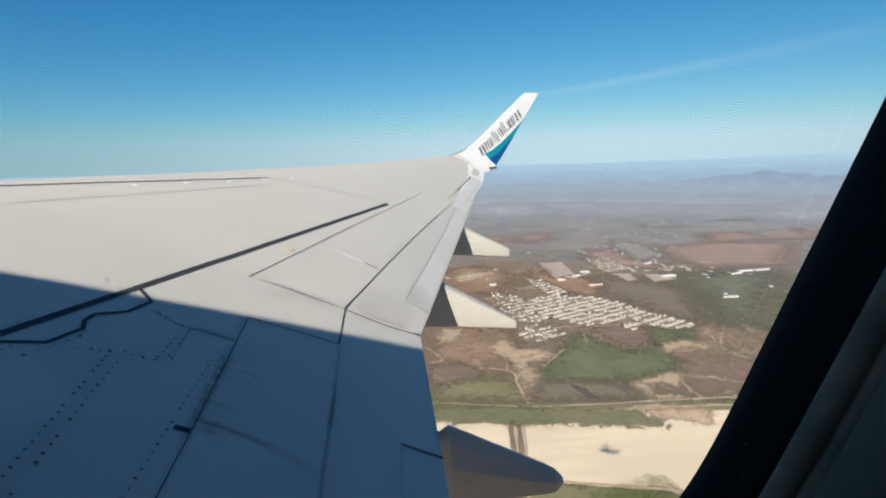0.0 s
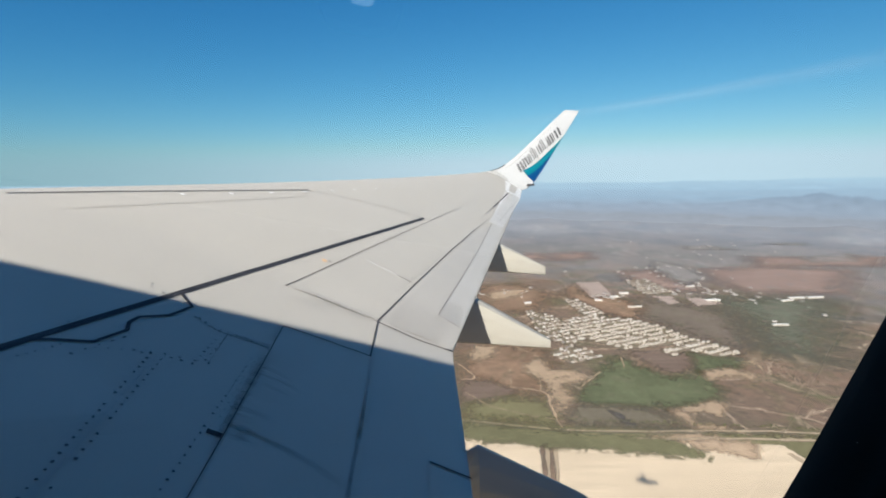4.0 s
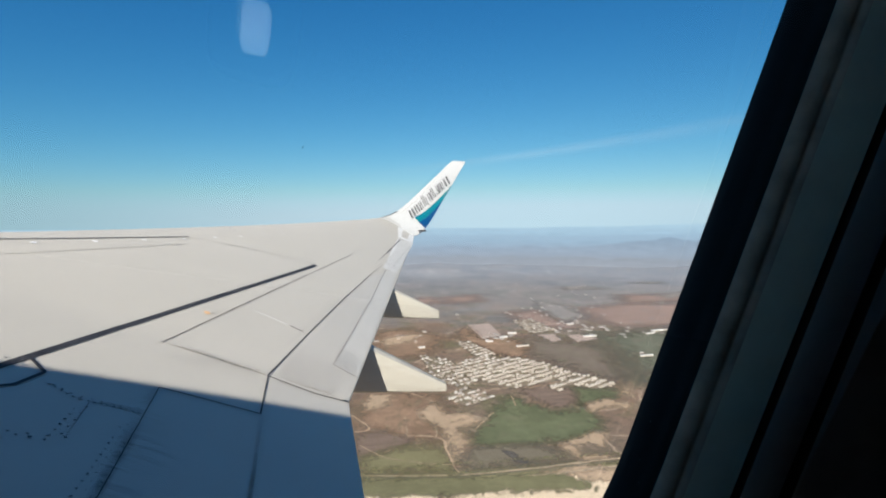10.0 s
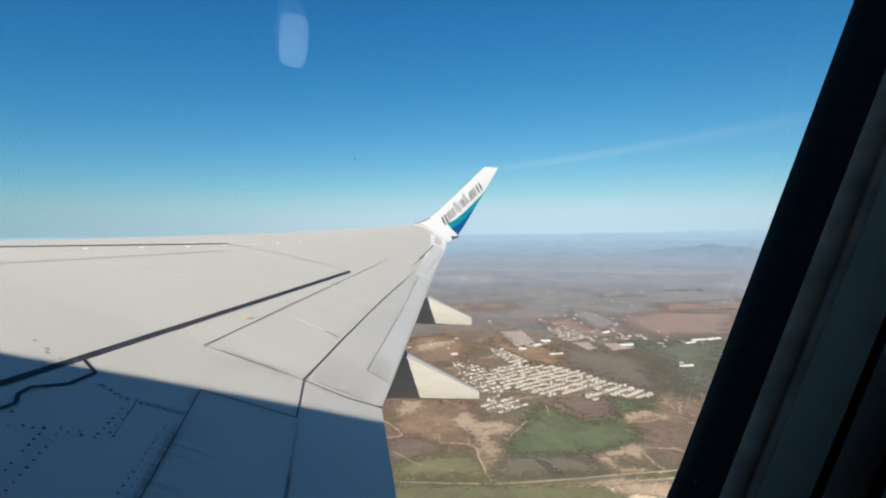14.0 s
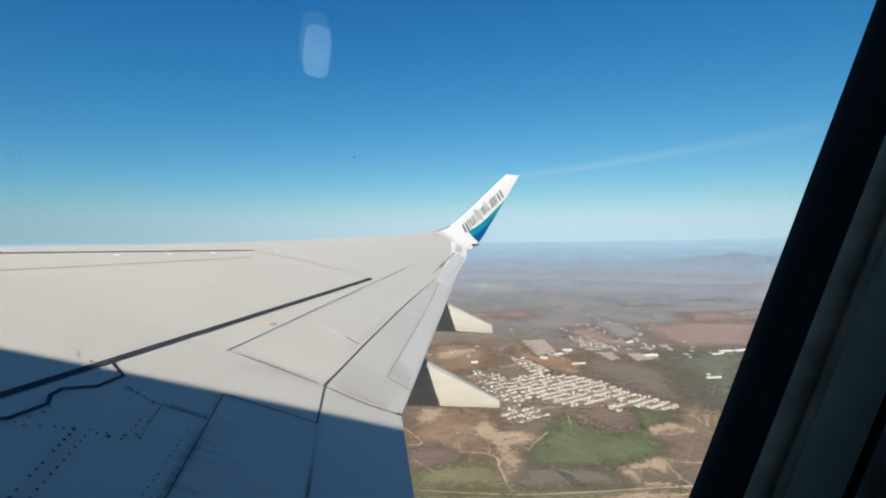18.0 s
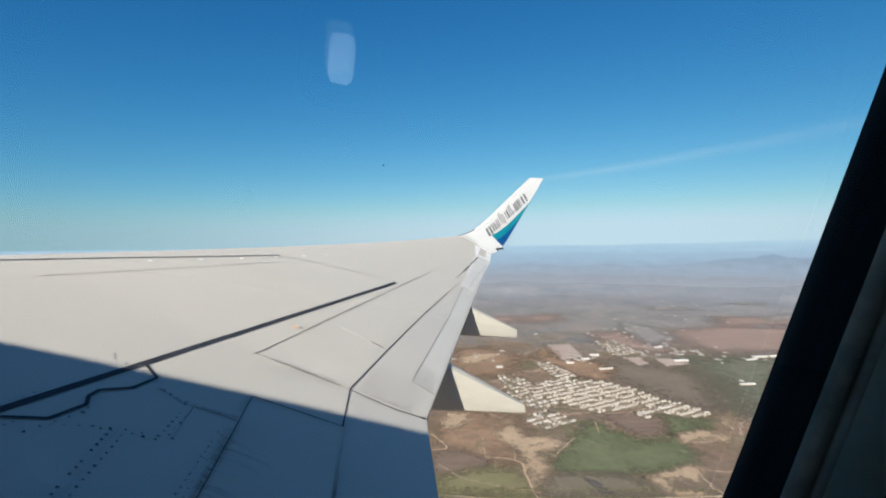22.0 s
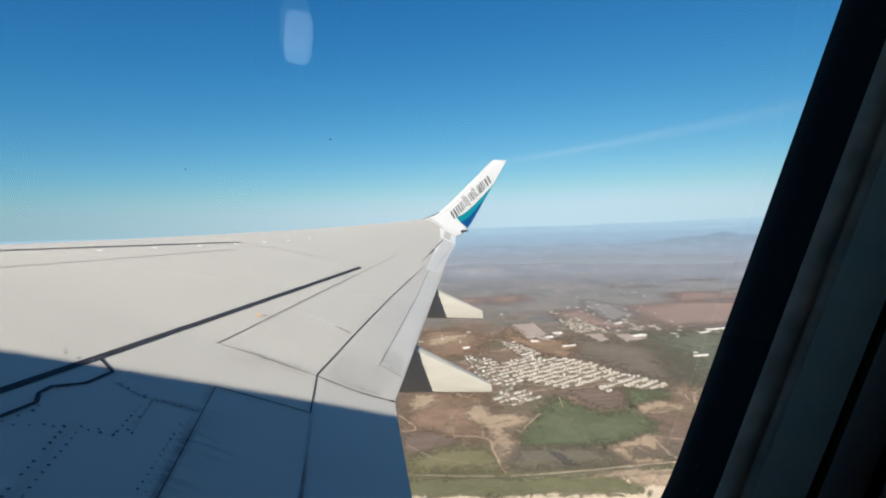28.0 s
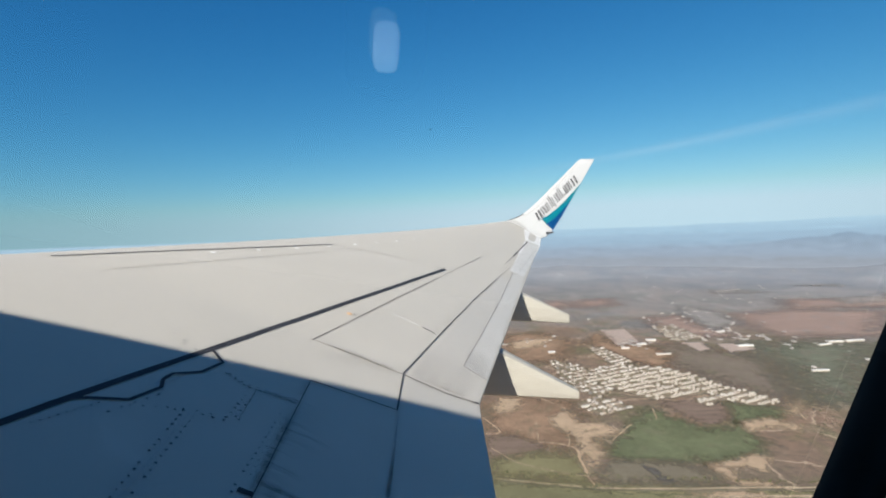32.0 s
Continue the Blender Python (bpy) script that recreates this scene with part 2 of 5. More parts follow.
def x_trail(y):
    span = y + CENTRE
    return 10.22 - AHEAD + (span - 17.16) * 0.2386 if span > 5.75 else 7.5 - AHEAD + (5.75 - span) * 0.03


def half_thickness(s):
    return 0.6 * (0.2969 * math.sqrt(s) - 0.126 * s - 0.3516 * s * s + 0.2843 * s ** 3 - 0.1036 * s ** 4)


def camber(s):
    return 0.125 * (0.8 * s - s * s) if s < 0.4 else 0.02 / 0.36 * (0.2 + 0.8 * s - s * s)


def wing_z(x, y, upper=True):
    c = x_trail(y) - x_lead(y)
    s = min(max((x - x_lead(y)) / c, 0.0), 1.0)
    z = WING_Z + y * math.tan(WING_RISE) - (x - x_lead(y) - 0.25 * c) * math.tan(WING_TILT)
    if y > 6:
        z += ((y - 6) / 9.6) ** 2 * 0.20 * (1 - s)
    return z + c * (camber(s) + (half_thickness(s) if upper else -0.8 * half_thickness(s) - 0.004))


def on_wing(x, y, lift=0.0):
    return Vector((x, y, wing_z(x, y) + lift))


def wing_skin():
    span = [0.05 + (15.75 - 0.05) * i / 90 for i in range(91)]
    chord = [0.5 - 0.5 * math.cos(math.pi * i / 34) for i in range(35)]
    rings = []
    for y in span:
        a, c = x_lead(y), x_trail(y) - x_lead(y)
        up = [Vector((a + s * c, y, wing_z(a + s * c, y))) for s in chord]
        low = [Vector((a + s * c, y, wing_z(a + s * c, y, False))) for s in reversed(chord[1:])]
        rings.append(up + low)
    return loft(rings, closed=True, cap=True)


wing = part("wing", mesh_of("wing", *wing_skin(), WING_GREY, True), airliner, "light grey painted swept wing, part in shade")


def mirrored(verts):
    return [Vector((v.x, -2 * CENTRE - v.y, v.z)) for v in verts]


lv, lf = wing_skin()
part("wing", mesh_of("wing", mirrored(lv), [tuple(reversed(g)) for g in lf], WING_GREY, True), airliner, "light grey wing across the fuselage, in full sun")


def patch(name, corners, lift, material, label="", nu=10, nv=6, thick=0.0, parent=None):
    """A panel that follows the wing's upper surface between four plan corners."""
    a, b, c, d = [Vector((*p, 0)) for p in corners]
    top = []
    for i in range(nu + 1):
        u = i / nu
        p, q = a.lerp(b, u), d.lerp(c, u)
        row = [p.lerp(q, j / nv) for j in range(nv + 1)]
        top.append([on_wing(r.x, r.y, lift) for r in row])
    verts, faces = loft(top)
    n = nv + 1
    rim = [j for j in range(n)] + [i * n + nv for i in range(1, nu + 1)] + [nu * n + j for j in range(nv - 1, -1, -1)] + [i * n for i in range(nu - 1, 0, -1)]
    base = len(verts)
    for k in rim if thick else ():
        verts.append(verts[k] - Vector((0, 0, thick + lift)))
    m = len(rim)
    for k in range(m if thick else 0):
        faces.append((rim[k], rim[(k + 1) % m], base + (k + 1) % m, base + k))
    return part(name, mesh_of(name, verts, faces, material, False), parent or wing, label)


def strip(name, pts, width, material, lift=0.006, label="", step=0.12):
    """A line of sealant or a gap along plan points on the wing, its width changing from end to end."""
    w0, w1 = width if isinstance(width, tuple) else (width, width)
    P = [Vector((*p, 0)) for p in pts]
    dense = []
    for a, b in zip(P, P[1:]):
        n = max(1, int((b - a).length / step))
        dense += [a.lerp(b, i / n) for i in range(n)]
    dense.append(P[-1])
    total = sum((b - a).length for a, b in zip(dense, dense[1:]))
    verts, run = [], 0.0
    for i, p in enumerate(dense):
        d = (dense[min(i + 1, len(dense) - 1)] - dense[max(i - 1, 0)]).normalized()
        if i:
            run += (p - dense[i - 1]).length
        side = Vector((-d.y, d.x, 0)) * (w0 + (w1 - w0) * run / total) / 2
        for q in (p + side, p - side):
            verts.append(on_wing(q.x, q.y, lift))
    faces = [(2 * i, 2 * i + 1, 2 * i + 3, 2 * i + 2) for i in range(len(dense) - 1)]
    return part(name, mesh_of(name, verts, faces, material), wing, label)


# spoilers, flaps and aileron as raised panels
patch("spoiler", [(-1.03, 3.43), (-0.45, 3.50), (-0.37, 1.9), (-0.97, 1.75)], 0.002, PANEL_GREY, "grey inboard spoiler panel with dark rear streaks")
patch("spoiler", [(-1.19, 4.12), (-0.46, 4.16), (-0.16, 5.22), (-0.86, 5.20)], 0.002, PANEL_GREY)
patch("spoiler", [(-0.85, 5.23), (-0.15, 5.26), (0.34, 6.92), (-0.29, 6.95)], 0.002, PANEL_GREY)
patch("spoiler", [(-0.28, 6.98), (0.35, 6.95), (0.80, 8.48), (0.21, 8.45)], 0.002, PANEL_GREY)
patch("flap", [(-0.42, 4.10), (0.20, 4.17), (0.275, 1.6), (-0.33, 1.6)], 0.002, FLAP_GREY, "grey inboard flap, mostly in shadow")
patch("flap", [(-0.43, 4.18), (0.19, 4.26), (1.42, 9.70), (0.85, 8.60)], 0.002, FLAP_GREY, "grey outboard flap with worn trailing edge")
patch("flap_tab", [(0.095, 4.77), (0.312, 4.738), (1.415, 9.48), (1.19, 9.41)], 0.004, TAB_GREY, "pale tab on the flap's rear edge", 16)
patch("aileron", [(1.15, 9.52), (1.42, 9.52), (2.57, 13.95), (2.16, 13.66)], 0.004, TIP_WHITE, "pale scuffed aileron near the tip", 14)
patch("root_strip", [(1.24, 9.85), (1.36, 9.87), (2.17, 13.66), (2.07, 13.58)], 0.003, ROOT_WHITE, "thin white painted edge")
patch("tip_fairing", [(2.12, 13.78), (2.585, 14.02), (2.93, 15.72), (2.38, 15.60)], 0.003, ROOT_WHITE, "pale worn paint at the winglet root")
patch("tip_panel", [(2.27, 14.16), (2.47, 14.26), (2.76, 15.55), (2.54, 15.50)], 0.006, FLAP_GREY, "small grey panel at the winglet root")

# sealant and gaps
strip("sealant_line", [(-0.099, 7.821), (-0.781, 6.020), (-1.200, 4.914), (-1.483, 4.160), (-1.662, 3.567), (-1.794, 3.131), (-1.896, 2.797), (-2.02, 2.38), (-2.33, 1.2)], (0.055, 0.042), SEALANT, 0.005, "thick black sealant line along the wing")
strip("sealant_jog", [(-1.702, 3.369), (-1.584, 3.265), (-1.634, 3.075), (-1.70, 3.0), (-1.747, 2.95), (-1.757, 2.863), (-1.724, 2.787), (-1.784, 2.591), (-1.93, 2.50), (-2.0, 2.44)], 0.022, SEALANT, 0.0065, "black sealant outline with a step", 0.03)
strip("seam", [(-1.211, 4.098), (-0.71, 5.653), (0.10, 8.12), (0.598, 9.634)], 0.008, WORN, 0.005)
strip("seam", [(-1.211, 4.098), (-0.80, 4.115), (-0.453, 4.135)], 0.007, WORN, 0.006)
strip("flap_gap", [(-0.453, 4.135), (-0.076, 4.134), (0.196, 4.211)], 0.016, GAP, 0.006)
strip("hinge_gap", [(-0.453, 4.135), (-0.148, 5.262), (0.30, 6.85), (0.79, 8.498)], (0.012, 0.013), GAP, 0.006)
strip("hinge_gap", [(0.79, 8.498), (1.18, 9.738)], (0.012, 0.008), GRIME, 0.006)
strip("hinge_gap", [(1.13, 10.0), (1.40, 10.92)], 0.018, GRIME, 0.007)
strip("hinge_gap", [(1.42, 11.0), (1.66, 11.85)], 0.030, GAP, 0.007)
strip("hinge_gap", [(1.73, 12.1), (2.16, 13.66)], (0.020, 0.034), GAP, 0.007)
strip("seam", [(1.395, 9.87), (1.9, 11.7), (2.42, 13.52)], 0.014, FAINT, 0.007)
strip("hinge_gap", [(-0.446, 4.152), (-0.439, 3.545)], 0.012, GAP, 0.006)
strip("hinge_gap", [(-0.425, 3.545), (-0.408, 3.02), (-0.40, 2.72), (-0.395, 2.31), (-0.385, 1.6)], 0.008, FAINT, 0.006)
strip("spoiler_gap", [(-1.048, 3.465), (-0.439, 3.545)], 0.010, GAP, 0.006)
strip("spoiler_gap", [(-1.048, 3.465), (-1.001, 2.35), (-0.975, 1.5)], 0.005, SEALANT, 0.006)
strip("latch", [(-1.072, 2.284), (-1.003, 2.287)], 0.032, SEALANT, 0.005)
strip("latch", [(-1.062, 1.62), (-0.985, 1.62)], 0.035, SEALANT, 0.005)
strip("flap_gap", [(0.002, 2.70), (0.251, 2.715)], 0.014, SEALANT, 0.009)
strip("flap_gap", [(0.002, 2.70), (0.004, 1.7)], 0.006, FAINT, 0.009)
strip("tab_gap", [(0.089, 4.772), (0.303, 4.708)], 0.012, GAP, 0.009)
strip("tab_gap", [(0.089, 4.772), (0.337, 5.77), (0.726, 7.36), (1.19, 9.41)], (0.008, 0.014), GRIME, 0.008)
strip("seam", [(-0.094, 7.833), (-1.365, 7.297), (-1.741, 7.15)], 0.012, GRIME, 0.005)
strip("slat_gap", [(-3.55, 4.25), (-3.043, 5.069), (-2.51, 5.918), (-1.749, 7.186)], 0.035, GAP, 0.005, "dark gap behind the leading-edge slat")
strip("seam", [(-2.99, 4.18), (-2.769, 4.607), (-2.324, 5.473), (-1.682, 6.762)], 0.012, HAIRLINE, 0.006)
strip("scuff", [(-0.339, 5.256), (-0.205, 5.233)], 0.02, GAP, 0.005)
strip("scuff", [(-0.695, 5.295), (-0.36, 5.258)], 0.012, PALE_LINE, 0.005)

# oily smears that trail behind the spoiler hinges and joints
def smear(pts, width, strength):
    P = [Vector((*p, 0)) for p in pts]
    dense = []
    for a, b in zip(P, P[1:]):
        n = max(1, int((b - a).length / 0.05))
        dense += [a.lerp(b, i / n) for i in range(n)]
    dense.append(P[-1])
    verts, dirt = [], []
    for i, p in enumerate(dense):
        d = (dense[min(i + 1, len(dense) - 1)] - dense[max(i - 1, 0)]).normalized()
        f = i / (len(dense) - 1)
        fade = min(1.0, f * 8 + 0.4) * (1 - f) ** 0.7 if strength > 0 else min(1.0, f * 4, (1 - f) * 4)
        for k, g in ((-0.5, 0.0), (-0.2, 0.8), (0.0, 1.0), (0.2, 0.8), (0.5, 0.0)):
            q = p + Vector((-d.y, d.x, 0)) * width * k * (0.7 + 0.6 * f)
            verts.append(on_wing(q.x, q.y, 0.0085))
            dirt.append(g * abs(strength) * fade)
    faces = [(5 * i + k, 5 * i + k + 1, 5 * i + 6 + k, 5 * i + 5 + k) for i in range(len(dense) - 1) for k in range(4)]
    me = mesh_of("oil_smear", verts, faces, SMEAR)
    me.attributes.new("dirt", "FLOAT", "POINT").data.foreach_set("value", dirt)
    part("oil_smear", me, wing, "dark oily smear along the airflow")


smear([(-1.01, 2.365), (-0.904, 2.372), (-0.743, 2.358), (-0.575, 2.325), (-0.42, 2.27), (-0.40, 2.26)], 0.06, 0.62)
smear([(-0.99, 2.34), (-0.93, 2.33), (-0.88, 2.34)], 0.10, -0.5)
for k in range(24):
    y = 2.26 + 0.92 * (k + random.random()) / 24
    x = -1.0 - 0.055 * (y - 2.2)
    reach = random.uniform(0.06, 0.34) * (1.25 if 2.6 < y < 2.9 or y > 3.08 else 0.7)
    smear([(x - 0.02, y), (x + reach * 0.4, y + random.uniform(-0.008, 0.008)), (x + reach, y - 0.05 * reach)], random.uniform(0.012, 0.04), random.uniform(0.10, 0.36))
smear([(-1.311, 3.097), (-1.166, 3.132), (-1.02, 3.142)], 0.06, -0.4)
smear([(-1.05, 3.2), (-1.06, 3.35), (-1.055, 3.46)], 0.06, -0.3)
smear([(-1.0, 2.1), (-1.02, 2.6), (-1.035, 3.1)], 0.07, -0.45)
smear([(-0.43, 4.10), (-0.20, 4.11), (0.10, 4.17)], 0.05, -0.30)
smear([(-1.15, 4.10), (-0.8, 4.12), (-0.47, 4.14)], 0.05, -0.45)
smear([(-1.10, 4.13), (-0.8, 4.15), (-0.47, 4.17)], 0.10, -0.18)
smear([(-0.43, 4.19), (-0.20, 4.19), (0.10, 4.23)], 0.07, -0.26)
for x in (-0.34, -0.22, -0.10, 0.02):
    smear([(x, 4.20), (x + 0.04, 4.34), (x + 0.10, 4.55), (x + 0.16, 4.80)], 0.17, 0.20)
for x in (0.13, 0.20, 0.27):
    smear([(x, 4.79), (x + 0.03, 4.95), (x + 0.09, 5.25)], 0.12, 0.30)
smear([(-1.0, 4.03), (-0.75, 4.05), (-0.47, 4.08)], 0.16, -0.16)
smear([(-1.16, 3.9), (-1.0, 3.95), (-0.8, 4.0)], 0.2, -0.12)
strip("flap_gap", [(0.155, 4.195), (0.20, 4.215)], 0.03, SEALANT, 0.008)
smear([(-0.42, 4.5), (-0.28, 5.0), (-0.10, 5.6), (0.2, 6.7)], 0.06, -0.12)
smear([(-1.10, 4.4), (-0.75, 5.5), (-0.2, 7.2)], 0.05, -0.22)
smear([(-0.425, 3.5), (-0.408, 3.02), (-0.40, 2.72), (-0.397, 2.5), (-0.395, 2.31), (-0.38, 1.9)], 0.03, -0.42)
smear([(-0.404, 2.95), (-0.40, 2.72), (-0.398, 2.6)], 0.04, -0.4)
smear([(0.13, 4.80), (0.28, 4.77), (0.31, 4.75)], 0.08, -0.25)


def disc(name, x, y, r, material, lift=0.008, n=8):
    verts = [on_wing(x, y, lift + 0.003)] + [on_wing(x + r * math.cos(a), y + r * math.sin(a), lift) for a in [2 * math.pi * i / n for i in range(n)]]
    return verts, [(0, 1 + i, 1 + (i + 1) % n) for i in range(n)]


for x, y in [(-2.658, 5.384), (-2.35, 5.907), (-2.051, 6.438), (-1.757, 6.982), (-1.483, 7.514), (-1.225, 8.038), (-0.953, 8.6), (-0.689, 9.169)]:
    v, f = disc("fastener", x, y, 0.03, BRIGHT, 0.010)
    part("fastener", mesh_of("fastener", v, f, BRIGHT), wing, "bright round fastener")
v, f = disc("amber_mark", -1.049, 4.87, 0.028, AMBER, 0.009)
part("amber_mark", mesh_of("amber_mark", v, f, AMBER), wing, "small orange mark")
v, f = disc("dark_mark", -1.0, 4.90, 0.013, SEALANT, 0.010)
part("dark_mark", mesh_of("dark_mark", v, f, SEALANT), wing)

# rows of rivets
rivets_v, rivets_f = [], []


def rivet_row(a, b, gap, r=0.009, jitter=0.002):
    a, b = Vector((*a, 0)), Vector((*b, 0))
    n = max(1, int((b - a).length / gap))
    for i in range(n + 1):
        if random.random() < 0.08:
            continue
        p = a.lerp(b, i / n)
        v, f = disc("rivet", p.x + random.uniform(-jitter, jitter), p.y + random.uniform(-jitter, jitter), r * random.uniform(0.7, 1.15), RIVET, 0.006, 6)
        base = len(rivets_v)
        rivets_v.extend(v)
        rivets_f.extend(tuple(base + k for k in g) for g in f)


rivet_row((-1.437, 1.45), (-1.53, 2.665), 0.045, 0.008)
rivet_row((-1.376, 1.45), (-1.47, 2.648), 0.05, 0.008)
rivet_row((-1.085, 1.60), (-1.095, 3.06), 0.05, 0.007)
rivet_row((-1.055, 2.4), (-1.085, 3.30), 0.06, 0.005)
rivet_row((-1.337, 3.104), (-1.06, 3.135), 0.03, 0.008)
rivet_row((-1.345, 3.13), (-1.06, 3.16), 0.045, 0.006)
rivet_row((-1.476, 2.704), (-1.266, 2.761), 0.055, 0.008)
rivet_row((-1.495, 3.165), (-1.303, 3.094), 0.045, 0.009)
rivet_row((-1.327, 2.748), (-1.329, 3.002), 0.05, 0.008)
rivet_row((-1.29, 2.78), (-1.29, 3.05), 0.06, 0.007)
rivet_row((-1.80, 2.45), (-1.70, 2.72), 0.06, 0.009)
rivet_row((-1.62, 2.62), (-1.52, 2.68), 0.05, 0.008)
rivet_row((-1.904, 3.365), (-1.812, 3.366), 0.052, 0.009)
rivet_row((-1.878, 3.318), (-1.843, 3.394), 0.052, 0.009)
rivet_row((-2.063, 3.378), (-2.0, 3.411), 0.052, 0.009)
rivet_row((-0.171, 3.002), (-0.168, 2.945), 0.05, 0.005, 0)
rivet_row((-1.52, 4.03), (-1.22, 4.10), 0.05, 0.006, 0.012)
rivet_row((-1.18, 4.115), (-0.50, 4.20), 0.045, 0.0045, 0.012)
rivet_row((-1.99, 2.208), (-1.876, 2.488), 0.035, 0.007)
rivet_row((-1.752, 2.552), (-1.606, 2.643), 0.045, 0.008)
rivet_row((-1.702, 2.712), (-1.71, 2.941), 0.055, 0.007)
rivet_row((-1.71, 2.941), (-1.62, 3.12), 0.05, 0.006)
rivet_row((-1.516, 3.16), (-1.341, 3.095), 0.035, 0.008)
rivet_row((-1.538, 2.675), (-1.332, 2.71), 0.05, 0.009)
rivet_row((-1.791, 3.304), (-1.724, 3.329), 0.052, 0.009)
rivet_row((-2.086, 2.575), (-2.03, 2.58), 0.03, 0.007)
rivet_row((-1.984, 2.622), (-1.947, 2.801), 0.06, 0.007)
tagged(part("rivets", mesh_of("rivets", rivets_v, rivets_f, RIVET), wing), kind="stuff")
strip("seam", [(-1.408, 1.45), (-1.443, 1.953), (-1.501, 2.671)], 0.0065, FAINT, 0.006)
strip("seam", [(-1.296, 3.109), (-1.268, 2.764)], 0.0045, GRIME, 0.006)


# flap track fairings: canoe-shaped pods under the trailing edge
def fairing(y, top_front, top_back, low_back, low_front, width, label, square=5.0):
    """Side profile in (x, z), swept to a rounded pod."""
    rings = []
    n = 30 if square < 4 else 18
    for i in range(n + 1):
        u = i / n
        x = top_front[0] - 1.1 + (top_back[0] - top_front[0] + 1.1) * u
        slope = (top_back[1] - top_front[1]) / (top_back[0] - top_front[0])
        zt = top_front[1] + slope * (x - top_front[0])
        if x < top_front[0]:
            zt = wing_z(x, y, False) + 0.03
        kl = (low_back[1] - low_front[1]) / (low_back[0] - low_front[0])
        zb = low_front[1] + kl * (x - low_front[0])
        if x < low_front[0]:
            grow = min(1.0, max(0.0, (low_front[0] - x) / 0.9))
            zb = zb + (zt - zb) * grow ** 2 * 0.8
        w = width * (0.45 if square < 4 and x < top_front[0] else 1.0) * (1 - 0.55 * max(0.0, u - 0.45) / 0.55) * (1.0 if u > 0.08 else 0.6)
        if u > 0.97:
            w *= 0.8
        if square < 4:
            # a narrow ridge, sloping shoulders down to a crease, then steep sides
            half = [(0.12, 1.0), (0.55, 0.82), (0.95, 0.59), (1.0, 0.55), (1.0, 0.50), (0.97, 0.30), (0.88, 0.10), (0.60, 0.0)]
            outline = half + [(-a, b) for a, b in reversed(half)]
            ring = [Vector((x, y + w * a, zb + (zt - zb) * b)) for a, b in outline]
        else:
            ring = []
            for k in range(16):
                a = 2 * math.pi * k / 16
                c, s = math.cos(a), math.sin(a)
                sq = (abs(c) ** square + abs(s) ** square) ** (-1 / square)
                ring.append(Vector((x, y + w * c * sq, (zt + zb) / 2 + (zt - zb) / 2 * s * sq)))
        if square < 4 and u > 0.95:
            mid = sum(ring, Vector()) / 16
            ring = [mid.lerp(p, math.sqrt(max(0.15, 1 - ((u - 0.95) / 0.05) ** 2))) for p in ring]
        rings.append(ring)
    v, f = loft(rings, closed=True, cap=True)
    return part("flap_fairing", mesh_of("flap_fairing", v, f, FAIRING_GREY), airliner, label)


fairing(8.55, (1.15, -1.10), (2.044, -1.559), (2.013, -1.712), (0.987, -1.632), 0.14, "pale grey canoe-shaped flap fairing, front in shadow")
fairing(5.78, (0.52, -1.42), (1.47, -1.97), (1.435, -2.065), (0.368, -1.985), 0.15, "pale grey canoe-shaped flap fairing, front in shadow")
shaded_pod = fairing(2.95, (0.25, -1.672), (1.09, -2.105), (1.075, -2.235), (0.313, -2.236), 0.15, "grey-blue canoe-shaped flap fairing wholly in shadow", 3.0)
# a riveted joint across the pod's steep side, and small dark screws along its shoulder
for k in range(7):
    x, z = 0.44 - 0.05 * k / 6 - 0.02 * (k % 2), -1.98 - 0.19 * k / 6
    v = [Vector((x + 0.006 * math.cos(a), 2.798, z + 0.006 * math.sin(a))) for a in [math.pi * q / 3 for q in range(6)]]
    part("screw", mesh_of("screw", v, [tuple(range(6))], RIVET), shaded_pod)
for k in range(6):
    x = 0.34 + 0.05 * k
    z = -1.86 - 0.42 * (x - 0.34)
    v = [Vector((x + 0.005 * math.cos(a), 2.832 - 0.7 * 0.005 * math.sin(a) - 0.004, z + 0.010 + 0.005 * math.sin(a))) for a in [math.pi * q / 3 for q in range(6)]]
    part("screw", mesh_of("screw", v, [tuple(range(6))], RIVET), shaded_pod)


# ---- blended winglet ----
WINGLET = [((x_lead(15.7) + 0.02, 15.70, wing_z(x_lead(15.7) + 0.02, 15.70)), (x_trail(15.7), 15.70, wing_z(x_trail(15.7) - 0.01, 15.70)), (0, 1, 0.12)),
           ((2.24, 15.86, 0.360), (3.17, 15.83, -0.30), (0.2, 0.7, 0.7)),
           ((2.74, 15.99, 0.69), (3.49, 15.95, 0.03), (0.4, 0.35, 1)),
           ((3.60, 16.25, 1.46), (4.18, 16.22, 1.05), (0.4, 0.3, 1)),
           ((4.39, 16.50, 2.17), (4.80, 16.48, 1.98), (0.4, 0.3, 1)),
           ((4.53, 16.52, 2.225), (4.94, 16.51, 2.215), (0.4, 0.3, 1))]


def winglet_frame(u):
    """Leading point, trailing point and inboard normal at the station u of 0 to 5."""
    i = min(int(u), len(WINGLET) - 2)
    f = u - i
    idx = [max(i - 1, 0), i, i + 1, min(i + 2, len(WINGLET) - 1)]

    def blend(k):
        p0, p1, p2, p3 = [Vector(WINGLET[j][k]) for j in idx]
        return 0.5 * ((2 * p1) + (p2 - p0) * f + (2 * p0 - 5 * p1 + 4 * p2 - p3) * f * f + (3 * p1 - p0 - 3 * p2 + p3) * f ** 3)
    lead, trail, span = blend(0), blend(1), blend(2)
    n = span.cross(trail - lead).normalized()
    return lead, trail, n


